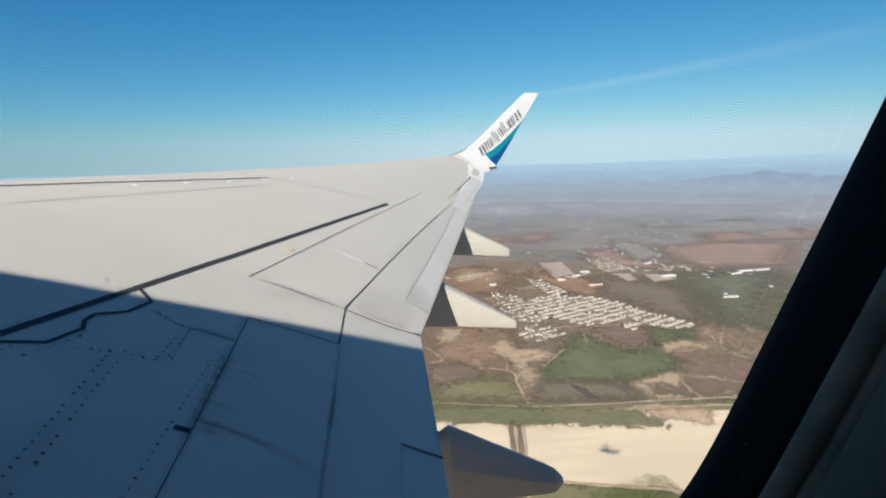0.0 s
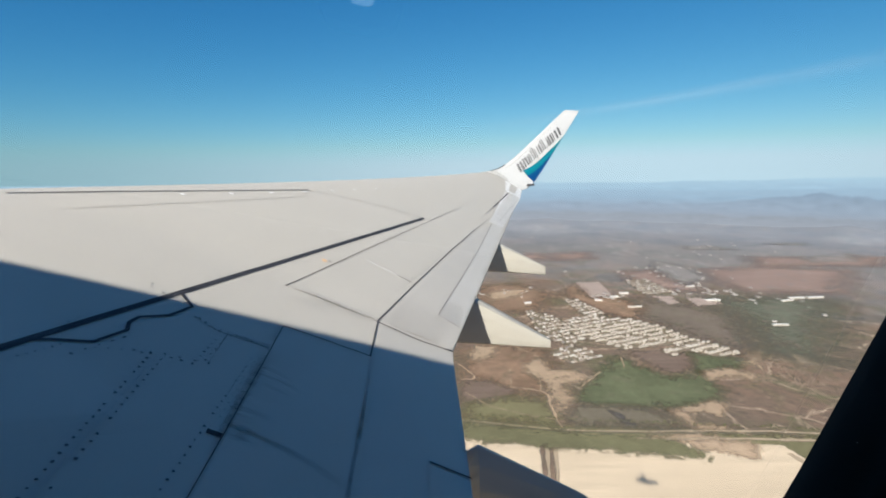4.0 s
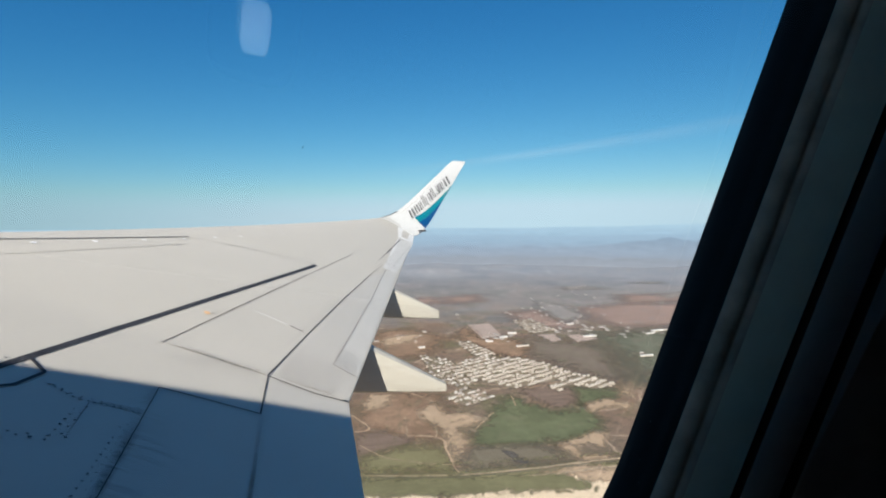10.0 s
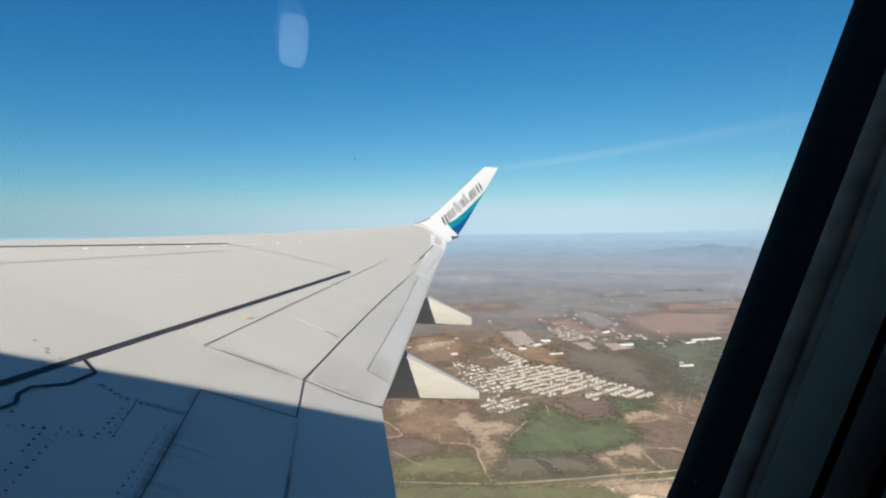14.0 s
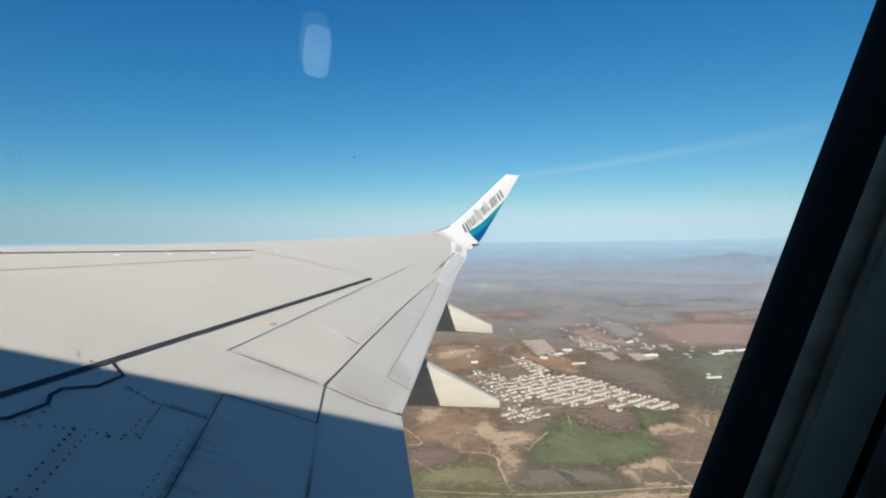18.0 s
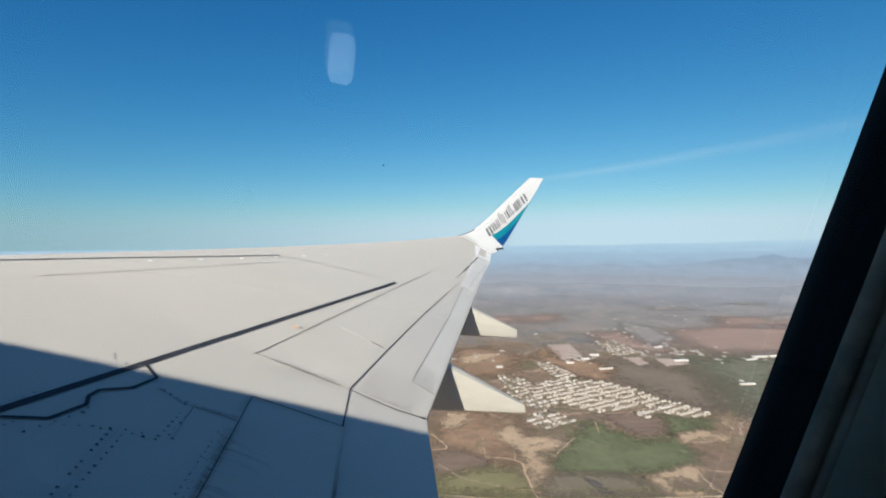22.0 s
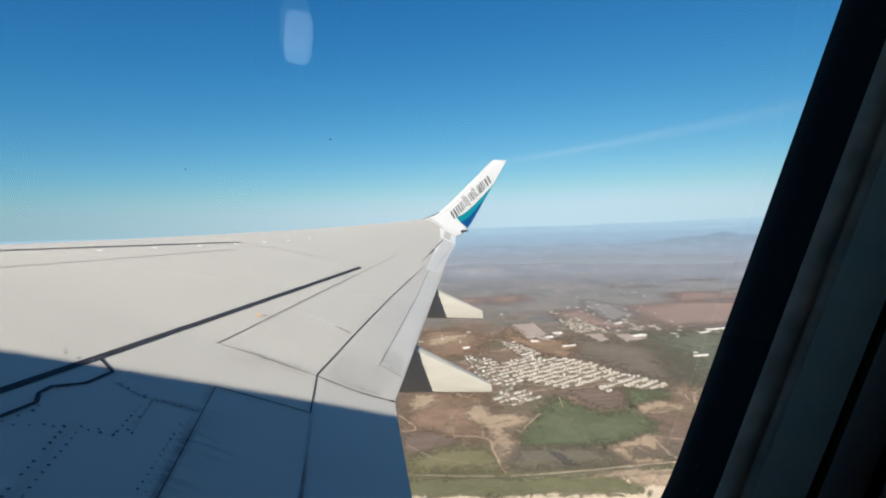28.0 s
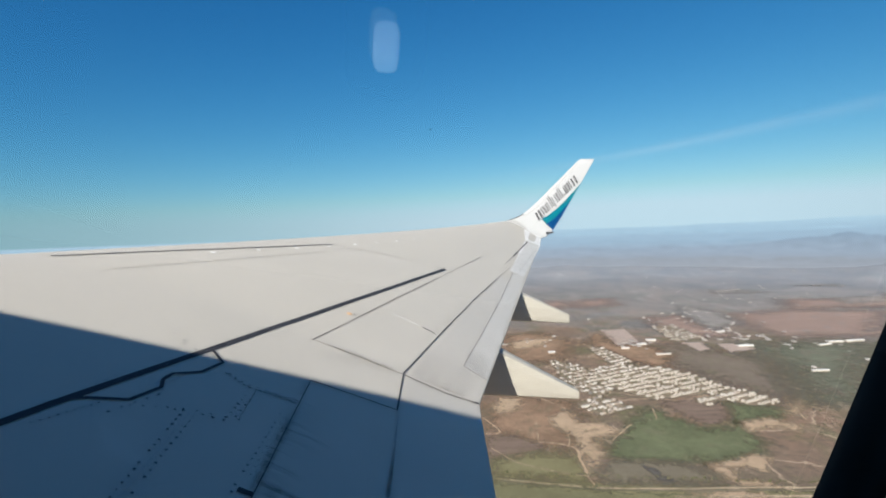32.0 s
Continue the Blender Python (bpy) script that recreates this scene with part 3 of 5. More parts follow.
def winglet_point(u, c, lift=0.0, side=1):
    lead, trail, n = winglet_frame(u)
    chord = (trail - lead).length
    return lead.lerp(trail, c) + n * side * (chord * half_thickness(c) * 0.62 + lift)


n_probe = winglet_frame(3)[2]
IN = 1 if n_probe.y < 0 else -1
rings = []
cs = [0.5 - 0.5 * math.cos(math.pi * i / 12) for i in range(13)]
for i in range(41):
    u = 5 * i / 40
    rings.append([winglet_point(u, c, 0, IN) for c in cs] + [winglet_point(u, c, 0, -IN) for c in reversed(cs[1:-1])])
v, f = loft(rings, closed=True, cap=True)
winglet = part("winglet", mesh_of("winglet", v, f, WHITE_PAINT, True), airliner, "white blended winglet with teal and blue stripes")


def decal(name, outline, material, label="", n=14, lift=0.006):
    """A four-cornered marking in (station, chord share) on the inboard face."""
    a, b, c, d = outline
    verts = []
    for i in range(n + 1):
        for j in range(5):
            s, t = i / n, j / 4
            u = (a[0] * (1 - s) + b[0] * s) * (1 - t) + (d[0] * (1 - s) + c[0] * s) * t
            w = (a[1] * (1 - s) + b[1] * s) * (1 - t) + (d[1] * (1 - s) + c[1] * s) * t
            verts.append(winglet_point(u, min(w, 0.995), lift, IN))
    faces = [(i * 5 + j, i * 5 + j + 1, (i + 1) * 5 + j + 1, (i + 1) * 5 + j) for i in range(n) for j in range(4)]
    return part(name, mesh_of(name, verts, faces, material), winglet, label)


# shade of the leading edge's turned-away face, painted on as a dark strip
decal("edge_shade", [(0.25, 0.0), (1.35, 0.0), (1.35, 0.035), (0.25, 0.05)], GAP, "dark strip of painted shade on the leading edge", 10, 0.004)
# the wing's grey runs on into the curve of the root
decal("root_paint", [(0.02, 0.02), (0.62, 0.02), (0.45, 0.50), (0.02, 0.60)], ROOT_GREY, "grey paint of the curved root", 10, 0.004)
decal("edge_line", [(1.2, 0.10), (4.6, 0.13), (4.6, 0.16), (1.2, 0.125)], ROOT_GREY, "thin grey line behind the leading edge", 24, 0.004)
decal("stripe", [(1.75, 0.48), (3.35, 0.995), (2.85, 0.995), (1.72, 0.70)], TEAL, "teal stripe")
decal("stripe", [(1.70, 0.70), (2.85, 0.995), (2.3, 0.995), (1.70, 0.995)], BLUE, "blue stripe")
LETTER_FROM, LETTER_TO, LETTER_UP = Vector((2.904, 15.902, 0.176)), Vector((4.343, 16.349, 1.437)), Vector((2.736, 15.921, 0.383))
run, rise = LETTER_TO - LETTER_FROM, LETTER_UP - LETTER_FROM
NET = [(1.2 + 3.4 * i / 120, 0.02 + 0.96 * j / 60) for i in range(121) for j in range(61)]
NET_AT = np.array([winglet_point(u, c, 0, IN) for u, c in NET])


def on_winglet(p):
    """Station and chord share of the inboard face nearest to a point."""
    return NET[int(np.argmin(((NET_AT - np.array(p)) ** 2).sum(1)))]


at = 0.0
for i, w in enumerate([0.125, 0.09, 0.085, 0.065, 0.05, 0.09, 0.07, 0.035, 0.09, 0.09, 0.14]):
    low, high = (-0.25, 1.0) if i == 4 else (0.0, 1.3 if i == 3 or i == 6 else 0.25 if i == 7 else 1.0)
    for a0, a1 in ((0.04, 0.34), (0.54, 0.84)) if w > 0.06 else ((0.2, 0.6),):
        q = [on_winglet(LETTER_FROM + run * (at + w * a) + rise * h + run * 0.03 * h) for a, h in ((a0, low), (a1, low), (a1, high), (a0, high))]
        decal("lettering_bar", [q[0], q[3], q[2], q[1]], INK, "", 4, 0.008)
    at += w + 0.008
v, f = loft([[Vector((3.27 + dx, 15.75 + 0.03 * math.cos(a), -0.20 + 0.03 * math.sin(a))) for a in [math.pi * k / 4 for k in range(8)]] for dx in (-0.16, -0.02, 0.08)], closed=True, cap=True)
part("tail_light", mesh_of("tail_light", v, f, SEALANT, True), airliner, "dark rear position light fitting")


# ---- fuselage and cabin ----
PITCH = 0.1857
MID_Y, MID_Z, RADIUS = -1.69, -0.412, 1.88


def hull(u, y, v):
    return Vector((u * math.cos(PITCH) + v * math.sin(PITCH), y, v * math.cos(PITCH) - u * math.sin(PITCH)))


def tube(radius, holes, u_min=-13.0, u_max=15.0):
    """A pitched tube with rectangular holes (u0, u1, angle0, angle1), angles from the outboard side upward."""
    us = sorted({u_min, -8.0, -4.0, -2.0, 2.0, 4.0, 8.0, u_max, *[h[0] for h in holes], *[h[1] for h in holes]})
    angles = sorted({*[2 * math.pi * i / 64 - math.pi / 2 for i in range(64)], *[h[2] for h in holes], *[h[3] for h in holes]})
    n = len(angles)
    verts = [hull(u, MID_Y + radius * math.cos(a), MID_Z + radius * math.sin(a)) for u in us for a in angles]
    faces = []
    for i in range(len(us) - 1):
        for j in range(n):
            k = (j + 1) % n
            a0, a1 = angles[j], angles[k] if k else angles[0] + 2 * math.pi
            uc, ac = (us[i] + us[i + 1]) / 2, (a0 + a1) / 2
            if any(h[0] < uc < h[1] and h[2] < ac < h[3] for h in holes):
                continue
            faces.append((i * n + j, i * n + k, (i + 1) * n + k, (i + 1) * n + j))
    faces.append(tuple(range(n)))
    faces.append(tuple((len(us) - 1) * n + j for j in range(n)))
    return verts, faces


FAR_U, FAR_V = -0.475, 0.293
far_angle = math.pi - math.asin((FAR_V - MID_Z) / RADIUS)
HOLES = [(-0.225, 0.165, 0.11, 0.405), (FAR_U - 0.17, FAR_U + 0.17, far_angle - 0.12, far_angle + 0.12)]
# further windows along the cabin, out of sight, that let daylight in
for row in range(9):
    for side in (-1, 1):
        u = side * (5.6 + 0.51 * row)
        HOLES.append((u - 0.11, u + 0.11, 0.12, 0.30))
        HOLES.append((u - 0.11, u + 0.11, far_angle - 0.09, far_angle + 0.09))
part("fuselage", mesh_of("fuselage", *tube(RADIUS, HOLES), BODY_PAINT, False), airliner, "grey painted fuselage tube around the cabin")
lining = new("wall_lining", mesh_of("wall_lining", *tube(RADIUS - 0.035, HOLES), LINING, False))
lining.location = (0, 0, EYE)
tagged(lining, "dim grey plastic cabin wall lining round the windows", "wall", kind="structure")
fv = [hull(u, y, -1.42) for u in (-12.9, 14.9) for y in (MID_Y - 1.5, MID_Y + 1.5)]
cabin_floor = new("floor", mesh_of("floor", fv, [(0, 1, 3, 2)], CARPET))
cabin_floor.location = (0, 0, EYE)
tagged(cabin_floor, "dark carpeted cabin floor between the side walls", "floor", kind="structure")

LEAN_IN = 0.1341
WIN_PITCH = 0.2728
WIN_Y = 0.1434
OUT = Vector((0, 1, LEAN_IN)).normalized()


def window_ring(off, depth, n=120):
    """The rounded window outline, grown by off and moved inward by depth."""
    ring = []
    for i in range(n):
        a = 2 * math.pi * i / n
        c, s = math.cos(a), math.sin(a)
        wide = (0.0910 if c > 0 else 0.19) + off
        tall, bend = (0.0848 + off, 3.32) if s < 0 else (0.295 + off, 7.0)
        if s < 0 and c < 0:
            tall, bend = tall - 0.09 * c, 3.32 - 3.0 * c
        u, v = math.copysign(abs(c) ** (2 / bend), c) * wide, math.copysign(abs(s) ** (2 / bend), s) * tall
        x = 0.0231 + u * math.cos(WIN_PITCH) + v * math.sin(WIN_PITCH)
        z = -0.0433 + v * math.cos(WIN_PITCH) - u * math.sin(WIN_PITCH)
        ring.append(Vector((x, WIN_Y - LEAN_IN * z, z)) - OUT * depth)
    return ring


window = new("window_1")
window.location = (0, 0, EYE)
tagged(window, "rounded cabin window in a dark grey-green plastic reveal", "window", kind="structure")


def window_part(name, profile, material, label=""):
    v, f = loft([window_ring(o, d) for o, d in profile], closed=True)
    return part(name, mesh_of(name, v, f, material, True), window, label)


window_part("outer_flange", [(0.002, -0.002), (0.075, -0.002)], DARK_TRIM)
window_part("seal", [(0.002, -0.002), (0.0012, 0.003), (0.0028, 0.008), (0.004, 0.010), (0.0037, 0.012), (0.0056, 0.0145)], BLACK_SEAL, "black rubber window seal")
window_part("lip", [(0.0056, 0.0145), (0.0062, 0.0158), (0.0080, 0.0172), (0.0105, 0.0186), (0.0110, 0.0183), (0.0114, 0.0192), (0.0132, 0.0204)], LIP, "worn grey lip of the window reveal")
window_part("reveal", [(0.0132, 0.0204), (0.0142, 0.0210), (0.018, 0.0238), (0.0245, 0.0275)], REVEAL, "dark grey-green plastic reveal")
window_part("groove", [(0.0245, 0.0275), (0.0252, 0.022), (0.0268, 0.022), (0.0275, 0.0285)], DARK_TRIM)
window_part("surround", [(0.0275, 0.0285), (0.030, 0.0298), (0.038, 0.0312), (0.041, 0.0310)], LINING, "dark plastic window surround")
window_part("groove", [(0.041, 0.0310), (0.0415, 0.027), (0.0445, 0.027), (0.0455, 0.0320)], DARK_TRIM)
window_part("surround", [(0.0455, 0.0320), (0.050, 0.0335), (0.075, 0.0360), (0.12, 0.0365)], LINING)
ring = window_ring(0.003, 0.001)
pane = part("pane", mesh_of("pane", ring, [tuple(range(len(ring)))], PANE), window, "clear slightly dirty acrylic pane")
pane.visible_shadow = False


# the thin dust pane on the cabin side, with its specks
INNER_Y = 0.0976
INNER_LEAN = LEAN_IN + 0.008
ring = [Vector((v.x, INNER_Y - INNER_LEAN * v.z + 0.001 * v.x, v.z)) for v in window_ring(-0.025, 0.046)]
dust_pane = part("dust_pane", mesh_of("dust_pane", ring, [tuple(range(len(ring)))], pane_material("dust_pane", 1.45, 0.995)), window, "thin clear inner dust pane")
dust_pane.visible_shadow = False


def speck(x, z, r):
    verts = []
    for i in range(9):
        a = 2 * math.pi * i / 9
        q = r * random.uniform(0.6, 1.2)
        px, pz = x + q * math.cos(a), z + q * math.sin(a)
        verts.append(Vector((px, INNER_Y - 0.0004 - INNER_LEAN * pz + 0.001 * px, pz)))
    part("dirt_speck", mesh_of("dirt_speck", verts, [tuple(range(9))], SPECK), window)


for x, z, r in [(-0.0101, 0.0206, 0.00017), (-0.0370, 0.0151, 0.00015)]:
    speck(x, z, r)

# pale grains of dust caught on the rubber seal
for k in range(9):
    p = window_ring(random.uniform(0.0018, 0.0032), random.uniform(0.004, 0.009))[random.choice((114, 116, 117, 118, 119, 0, 1, 2, 3, 4))] - OUT * 0.0006
    q = random.uniform(0.00012, 0.00028)
    verts = [p + Vector((q * math.cos(a) * 0.6, 0, q * math.sin(a))) for a in (0.2, 1.1, 2.2, 3.0, 4.1, 5.4)]
    part("dust_grain", mesh_of("dust_grain", verts, [tuple(range(6))], LINT), window)


def far_window():
    """The window across the cabin, seen only as a reflection."""
    w = new("window_2")
    w.location = (0, 0, EYE)
    tagged(w, "small rounded window across the dim cabin", "window", kind="structure")
    rings = []
    for off, depth in ((0.0, 0.0), (0.0, 0.03), (0.03, 0.05), (0.19, 0.055)):
        ring = []
        for i in range(48):
            a = 2 * math.pi * i / 48
            c, s = math.cos(a), math.sin(a)
            u = FAR_U + math.copysign(abs(c) ** 0.5, c) * (0.095 + off)
            v = FAR_V + math.copysign(abs(s) ** 0.5, s) * (0.165 + off)
            ang = math.pi - math.asin((v - MID_Z) / (RADIUS - 0.002))
            r = RADIUS - 0.002 - depth
            ring.append(hull(u, MID_Y + r * math.cos(ang), v))
        rings.append(ring)
    v, f = loft(rings, closed=True)
    part("window_frame", mesh_of("window_frame", v, f, DARK_TRIM, True), w)


far_window()


# ---- the land below ----
def land_noise(x, y, s, seed=0.0, octaves=4):
    return noise.fractal(Vector((x / s, y / s, seed)), 1.0, 2.0, octaves)


def relief(x, y):
    d = math.hypot(x, y)
    far = min(1.0, max(0.0, (d - 1500) / 2600))
    h = land_noise(x, y, 620, 3.1, 5) * 62 * far
    return h * far if h > 0 else h * 0.2 * far


def land_material():
    """Dry scrub, patchier far off where painted haze greys the colours, with bare spots, growth and worn paths."""
    m = Mat("dry_scrub_with_haze", 0.95, spec=0.1)
    pos = m.place()
    share = m.node("ShaderNodeAttribute")
    share.attribute_name = "far"
    big = m.noise(pos, 0.0022, 5, 0.62, 0.6)
    mid = m.noise(pos, 0.008, 7, 0.68, 0.9)
    fine = m.noise(pos, 0.05, 6, 0.72)
    tiny = m.noise(pos, 0.3, 4, 0.7)
    wide = m.noise(pos, 0.0042, 7, 0.66, 0.7)

    def palette(base, dry, dark, green, pale):
        col = m.mix(m.mask(big, 0.40, 0.60), base, dry)
        col = m.mix(m.mask(mid, 0.48, 0.62), col, green)
        col = m.mix(m.mask(wide, 0.50, 0.64), col, dark)
        col = m.mix(m.mask(fine, 0.46, 0.66), col, tint(dark, 0.85))
        return m.mix(m.mask(tiny, 0.52, 0.78), col, tint(dark, 0.8)), pale

    near, near_pale = palette((0.205, 0.150, 0.114), (0.252, 0.162, 0.118), (0.158, 0.125, 0.097), (0.150, 0.141, 0.082), (0.44, 0.335, 0.245))
    # distance haze put into the colours: a greyer far palette, a bluer rim palette
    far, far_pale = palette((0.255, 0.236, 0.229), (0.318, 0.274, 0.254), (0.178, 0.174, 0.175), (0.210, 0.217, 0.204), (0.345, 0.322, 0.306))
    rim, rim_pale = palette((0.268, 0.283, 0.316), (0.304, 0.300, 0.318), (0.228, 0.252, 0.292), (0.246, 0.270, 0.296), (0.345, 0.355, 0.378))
    spots = m.noise(pos, 0.016, 7, 0.74, 1.2)
    near = m.mix(m.mask(spots, 0.585, 0.68), near, near_pale)
    # pale washes eroded into the slopes, in patches
    gully = m.noise(pos, 0.011, 6, 0.66, 1.6)
    off_mid = m.node("ShaderNodeMath")
    off_mid.operation = "SUBTRACT"
    off_mid.inputs[1].default_value = 0.5
    m.link(gully, off_mid.inputs[0])
    ridge_line = m.node("ShaderNodeMath")
    ridge_line.operation = "ABSOLUTE"
    m.link(off_mid.outputs[0], ridge_line.inputs[0])
    region = m.noise(pos, 0.0046, 3, 0.5)
    wash = m.node("ShaderNodeMath")
    wash.operation = "MULTIPLY"
    m.link(m.mask(ridge_line.outputs[0], 0.030, 0.006), wash.inputs[0])
    m.link(m.mask(region, 0.55, 0.66), wash.inputs[1])
    near = m.mix(wash.outputs[0], near, (0.32, 0.238, 0.178))
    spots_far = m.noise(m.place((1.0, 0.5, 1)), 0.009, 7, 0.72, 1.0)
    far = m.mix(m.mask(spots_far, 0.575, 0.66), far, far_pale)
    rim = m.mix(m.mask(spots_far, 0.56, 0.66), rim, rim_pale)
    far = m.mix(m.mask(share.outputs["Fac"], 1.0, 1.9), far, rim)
    paths = m.cells(m.place(), 0.0062, "DISTANCE_TO_EDGE")
    warp = m.noise(pos, 0.012, 3, 0.6)
    wv = m.node("ShaderNodeVectorMath")
    wv.operation = "MULTIPLY_ADD"
    wv.inputs[1].default_value = (70, 70, 0)
    cmb = m.node("ShaderNodeCombineXYZ")
    m.link(warp, cmb.inputs[0])
    m.link(spots, cmb.inputs[1])
    m.link(cmb.outputs[0], wv.inputs[0])
    m.link(pos, wv.inputs[2])
    m.link(wv.outputs[0], paths.inputs["Vector"])
    line = m.mask(paths.outputs["Distance"], 0.020, 0.008)
    broken = m.node("ShaderNodeMath")
    broken.operation = "MULTIPLY"
    m.link(line, broken.inputs[0])
    m.link(m.mask(mid, 0.60, 0.44), broken.inputs[1])
    near = m.mix(broken.outputs[0], near, near_pale)
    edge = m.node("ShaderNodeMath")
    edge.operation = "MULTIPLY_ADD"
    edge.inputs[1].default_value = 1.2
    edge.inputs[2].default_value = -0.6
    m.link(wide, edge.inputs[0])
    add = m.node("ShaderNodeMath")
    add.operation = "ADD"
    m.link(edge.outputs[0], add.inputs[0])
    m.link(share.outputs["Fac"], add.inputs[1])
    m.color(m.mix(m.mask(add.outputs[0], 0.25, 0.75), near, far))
    return m.m


def soil(name, c, contrast=0.2, rows=None, veg=None, veg_amount=0.6, scale=1.0, soft=0.5):
    """Bare or sown earth with furrows along rows (x, y), blotches and scattered growth."""
    m = Mat(name, 0.95, spec=0.1)
    pos = m.place()
    f1 = m.noise(pos, 0.007 * scale, 5, 0.6, 0.5)
    f2 = m.noise(pos, 0.06 * scale, 5, 0.7)
    col = m.mix(m.mask(f1, 0.35, 0.65), tint(c, 1 - contrast), tint(c, 1 + contrast * 0.7))
    col = m.mix(m.mask(f2, 0.5, 0.75), col, tint(c, 1 - contrast))
    if rows:
        st = m.noise(m.place((rows[0], rows[1], 1)), 1.0, 3, 0.6)
        col = m.mix(m.mask(st, 0.42, 0.6), col, tint(c, 1 - contrast * 1.2))
    if veg:
        f3 = m.noise(pos, 0.03 * scale, 6, 0.7, 1.0)
        col = m.mix(m.mask(f3, veg_amount, veg_amount + 0.08), col, veg)
    if veg:
        vein = m.noise(pos, 0.014 * scale, 6, 0.68, 1.8)
        step = m.node("ShaderNodeMath")
        step.operation = "SUBTRACT"
        step.inputs[1].default_value = 0.5
        m.link(vein, step.inputs[0])
        size = m.node("ShaderNodeMath")
        size.operation = "ABSOLUTE"
        m.link(step.outputs[0], size.inputs[0])
        col = m.mix(m.mask(size.outputs[0], 0.016, 0.002), col, tint(c, 1 + contrast * 1.6))
    m.color(col)
    # the cover thins out towards its ragged edge
    inset = m.node("ShaderNodeAttribute")
    inset.attribute_name = "inset"
    ragged = m.noise(pos, 0.040, 8, 0.75, 1.0)
    spread = m.node("ShaderNodeMath")
    spread.operation = "MULTIPLY_ADD"
    spread.inputs[1].default_value = 5.5
    m.link(ragged, spread.inputs[0])
    m.link(inset.outputs["Fac"], spread.inputs[2])
    m.link(m.mask(spread.outputs[0], 2.8 - soft, 2.8 + soft), m.b.inputs["Alpha"])
    return m.m


SCRUB = land_material()
RED_SCRUB = soil("red_brown_earth", (0.27, 0.178, 0.122), 0.28, None, (0.165, 0.135, 0.09), 0.54, soft=1.1)
TAN = soil("pale_sandy_earth", (0.44, 0.325, 0.225), 0.16, None, (0.25, 0.18, 0.125), 0.545, soft=0.8)
CREAM = soil("cream_dry_pan", (0.72, 0.58, 0.42), 0.10, (0.004, 0.05))
MEADOW = soil("green_meadow", (0.130, 0.142, 0.082), 0.28, None, (0.155, 0.150, 0.095), 0.55, soft=0.9)
GRASS = soil("grass_strip", (0.172, 0.162, 0.092), 0.2, None, (0.21, 0.18, 0.11), 0.58)
GREEN_SCRUB = soil("green_scrub", (0.148, 0.155, 0.115), 0.2, None, (0.19, 0.155, 0.125), 0.52, soft=1.6)
BROWN_SCRUB = soil("brown_scrub", (0.192, 0.155, 0.126), 0.16, None, (0.165, 0.148, 0.105), 0.52, soft=1.6)
DARK_RED = soil("dark_red_soil", (0.205, 0.150, 0.120), 0.16, (0.006, 0.09))
WET_MUD = soil("wet_mud", (0.11, 0.10, 0.095), 0.15)
PINK_LOT = soil("pinkish_lot", (0.42, 0.335, 0.29), 0.08, (0.03, 0.004))
# soils of the far fields, with distance haze mixed into their base colours
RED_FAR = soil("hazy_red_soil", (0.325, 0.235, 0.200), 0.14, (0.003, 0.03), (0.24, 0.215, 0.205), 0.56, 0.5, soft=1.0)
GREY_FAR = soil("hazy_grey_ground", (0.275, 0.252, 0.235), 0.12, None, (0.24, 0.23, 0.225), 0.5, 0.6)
OLIVE = soil("olive_wet_pan", (0.192, 0.175, 0.098), 0.12, None, (0.165, 0.165, 0.075), 0.58, soft=1.0)
ALGAE = soil("bright_green_reeds", (0.128, 0.155, 0.050), 0.22, None, (0.10, 0.12, 0.045), 0.56, soft=1.5)
MUD = soil("grey_mud", (0.18, 0.155, 0.115), 0.15, None, (0.12, 0.12, 0.08), 0.6, soft=1.2)
DIRT_ROAD = soil("dirt_road", (0.42, 0.33, 0.235), 0.15)
PALE_BLOCK = soil("pale_town_ground", (0.25, 0.20, 0.155), 0.2, None, (0.15, 0.135, 0.10), 0.5, 2.5)
HOUSE_WALL = plain("rendered_wall", (0.48, 0.43, 0.37), 0.8, 0.2, 0.06)
m_roof = Mat("pale_roof", 0.8)
rnd = m_roof.node("ShaderNodeObjectInfo").outputs["Random"]
m_roof.color(m_roof.ramp(rnd, [(0.0, (0.60, 0.56, 0.51)), (0.45, (0.47, 0.43, 0.385)), (0.75, (0.36, 0.29, 0.235)), (1.0, (0.20, 0.185, 0.17))]))
HOUSE_ROOF = m_roof.m
m_isle = Mat("town_roofs", 0.8)
rnd = m_isle.node("ShaderNodeNewGeometry").outputs["Random Per Island"]
m_isle.color(m_isle.ramp(rnd, [(0.0, (0.60, 0.56, 0.51)), (0.45, (0.47, 0.43, 0.385)), (0.75, (0.36, 0.29, 0.235)), (1.0, (0.20, 0.185, 0.17))]))
TOWN_ROOF = m_isle.m
# pale roofs dulled in their colour to stand for distance haze
FARM_ROOF = plain("hazed_roofs", (0.31, 0.285, 0.27), 0.8, 0.25, 0.01)
SHED_ROOF = plain("white_sheet_roof", (0.72, 0.71, 0.69), 0.5, 0.15, 0.1)
WINDOW_DARK = plain("dark_opening", (0.05, 0.05, 0.055), 0.4, 0.2)
m_leaf = Mat("bush_leaves", 0.9, spec=0.1)
rnd = m_leaf.node("ShaderNodeNewGeometry").outputs["Random Per Island"]
m_leaf.color(m_leaf.ramp(rnd, [(0.0, (0.07, 0.075, 0.04)), (0.6, (0.105, 0.10, 0.058)), (1.0, (0.14, 0.12, 0.08))]))
BUSH = m_leaf.m


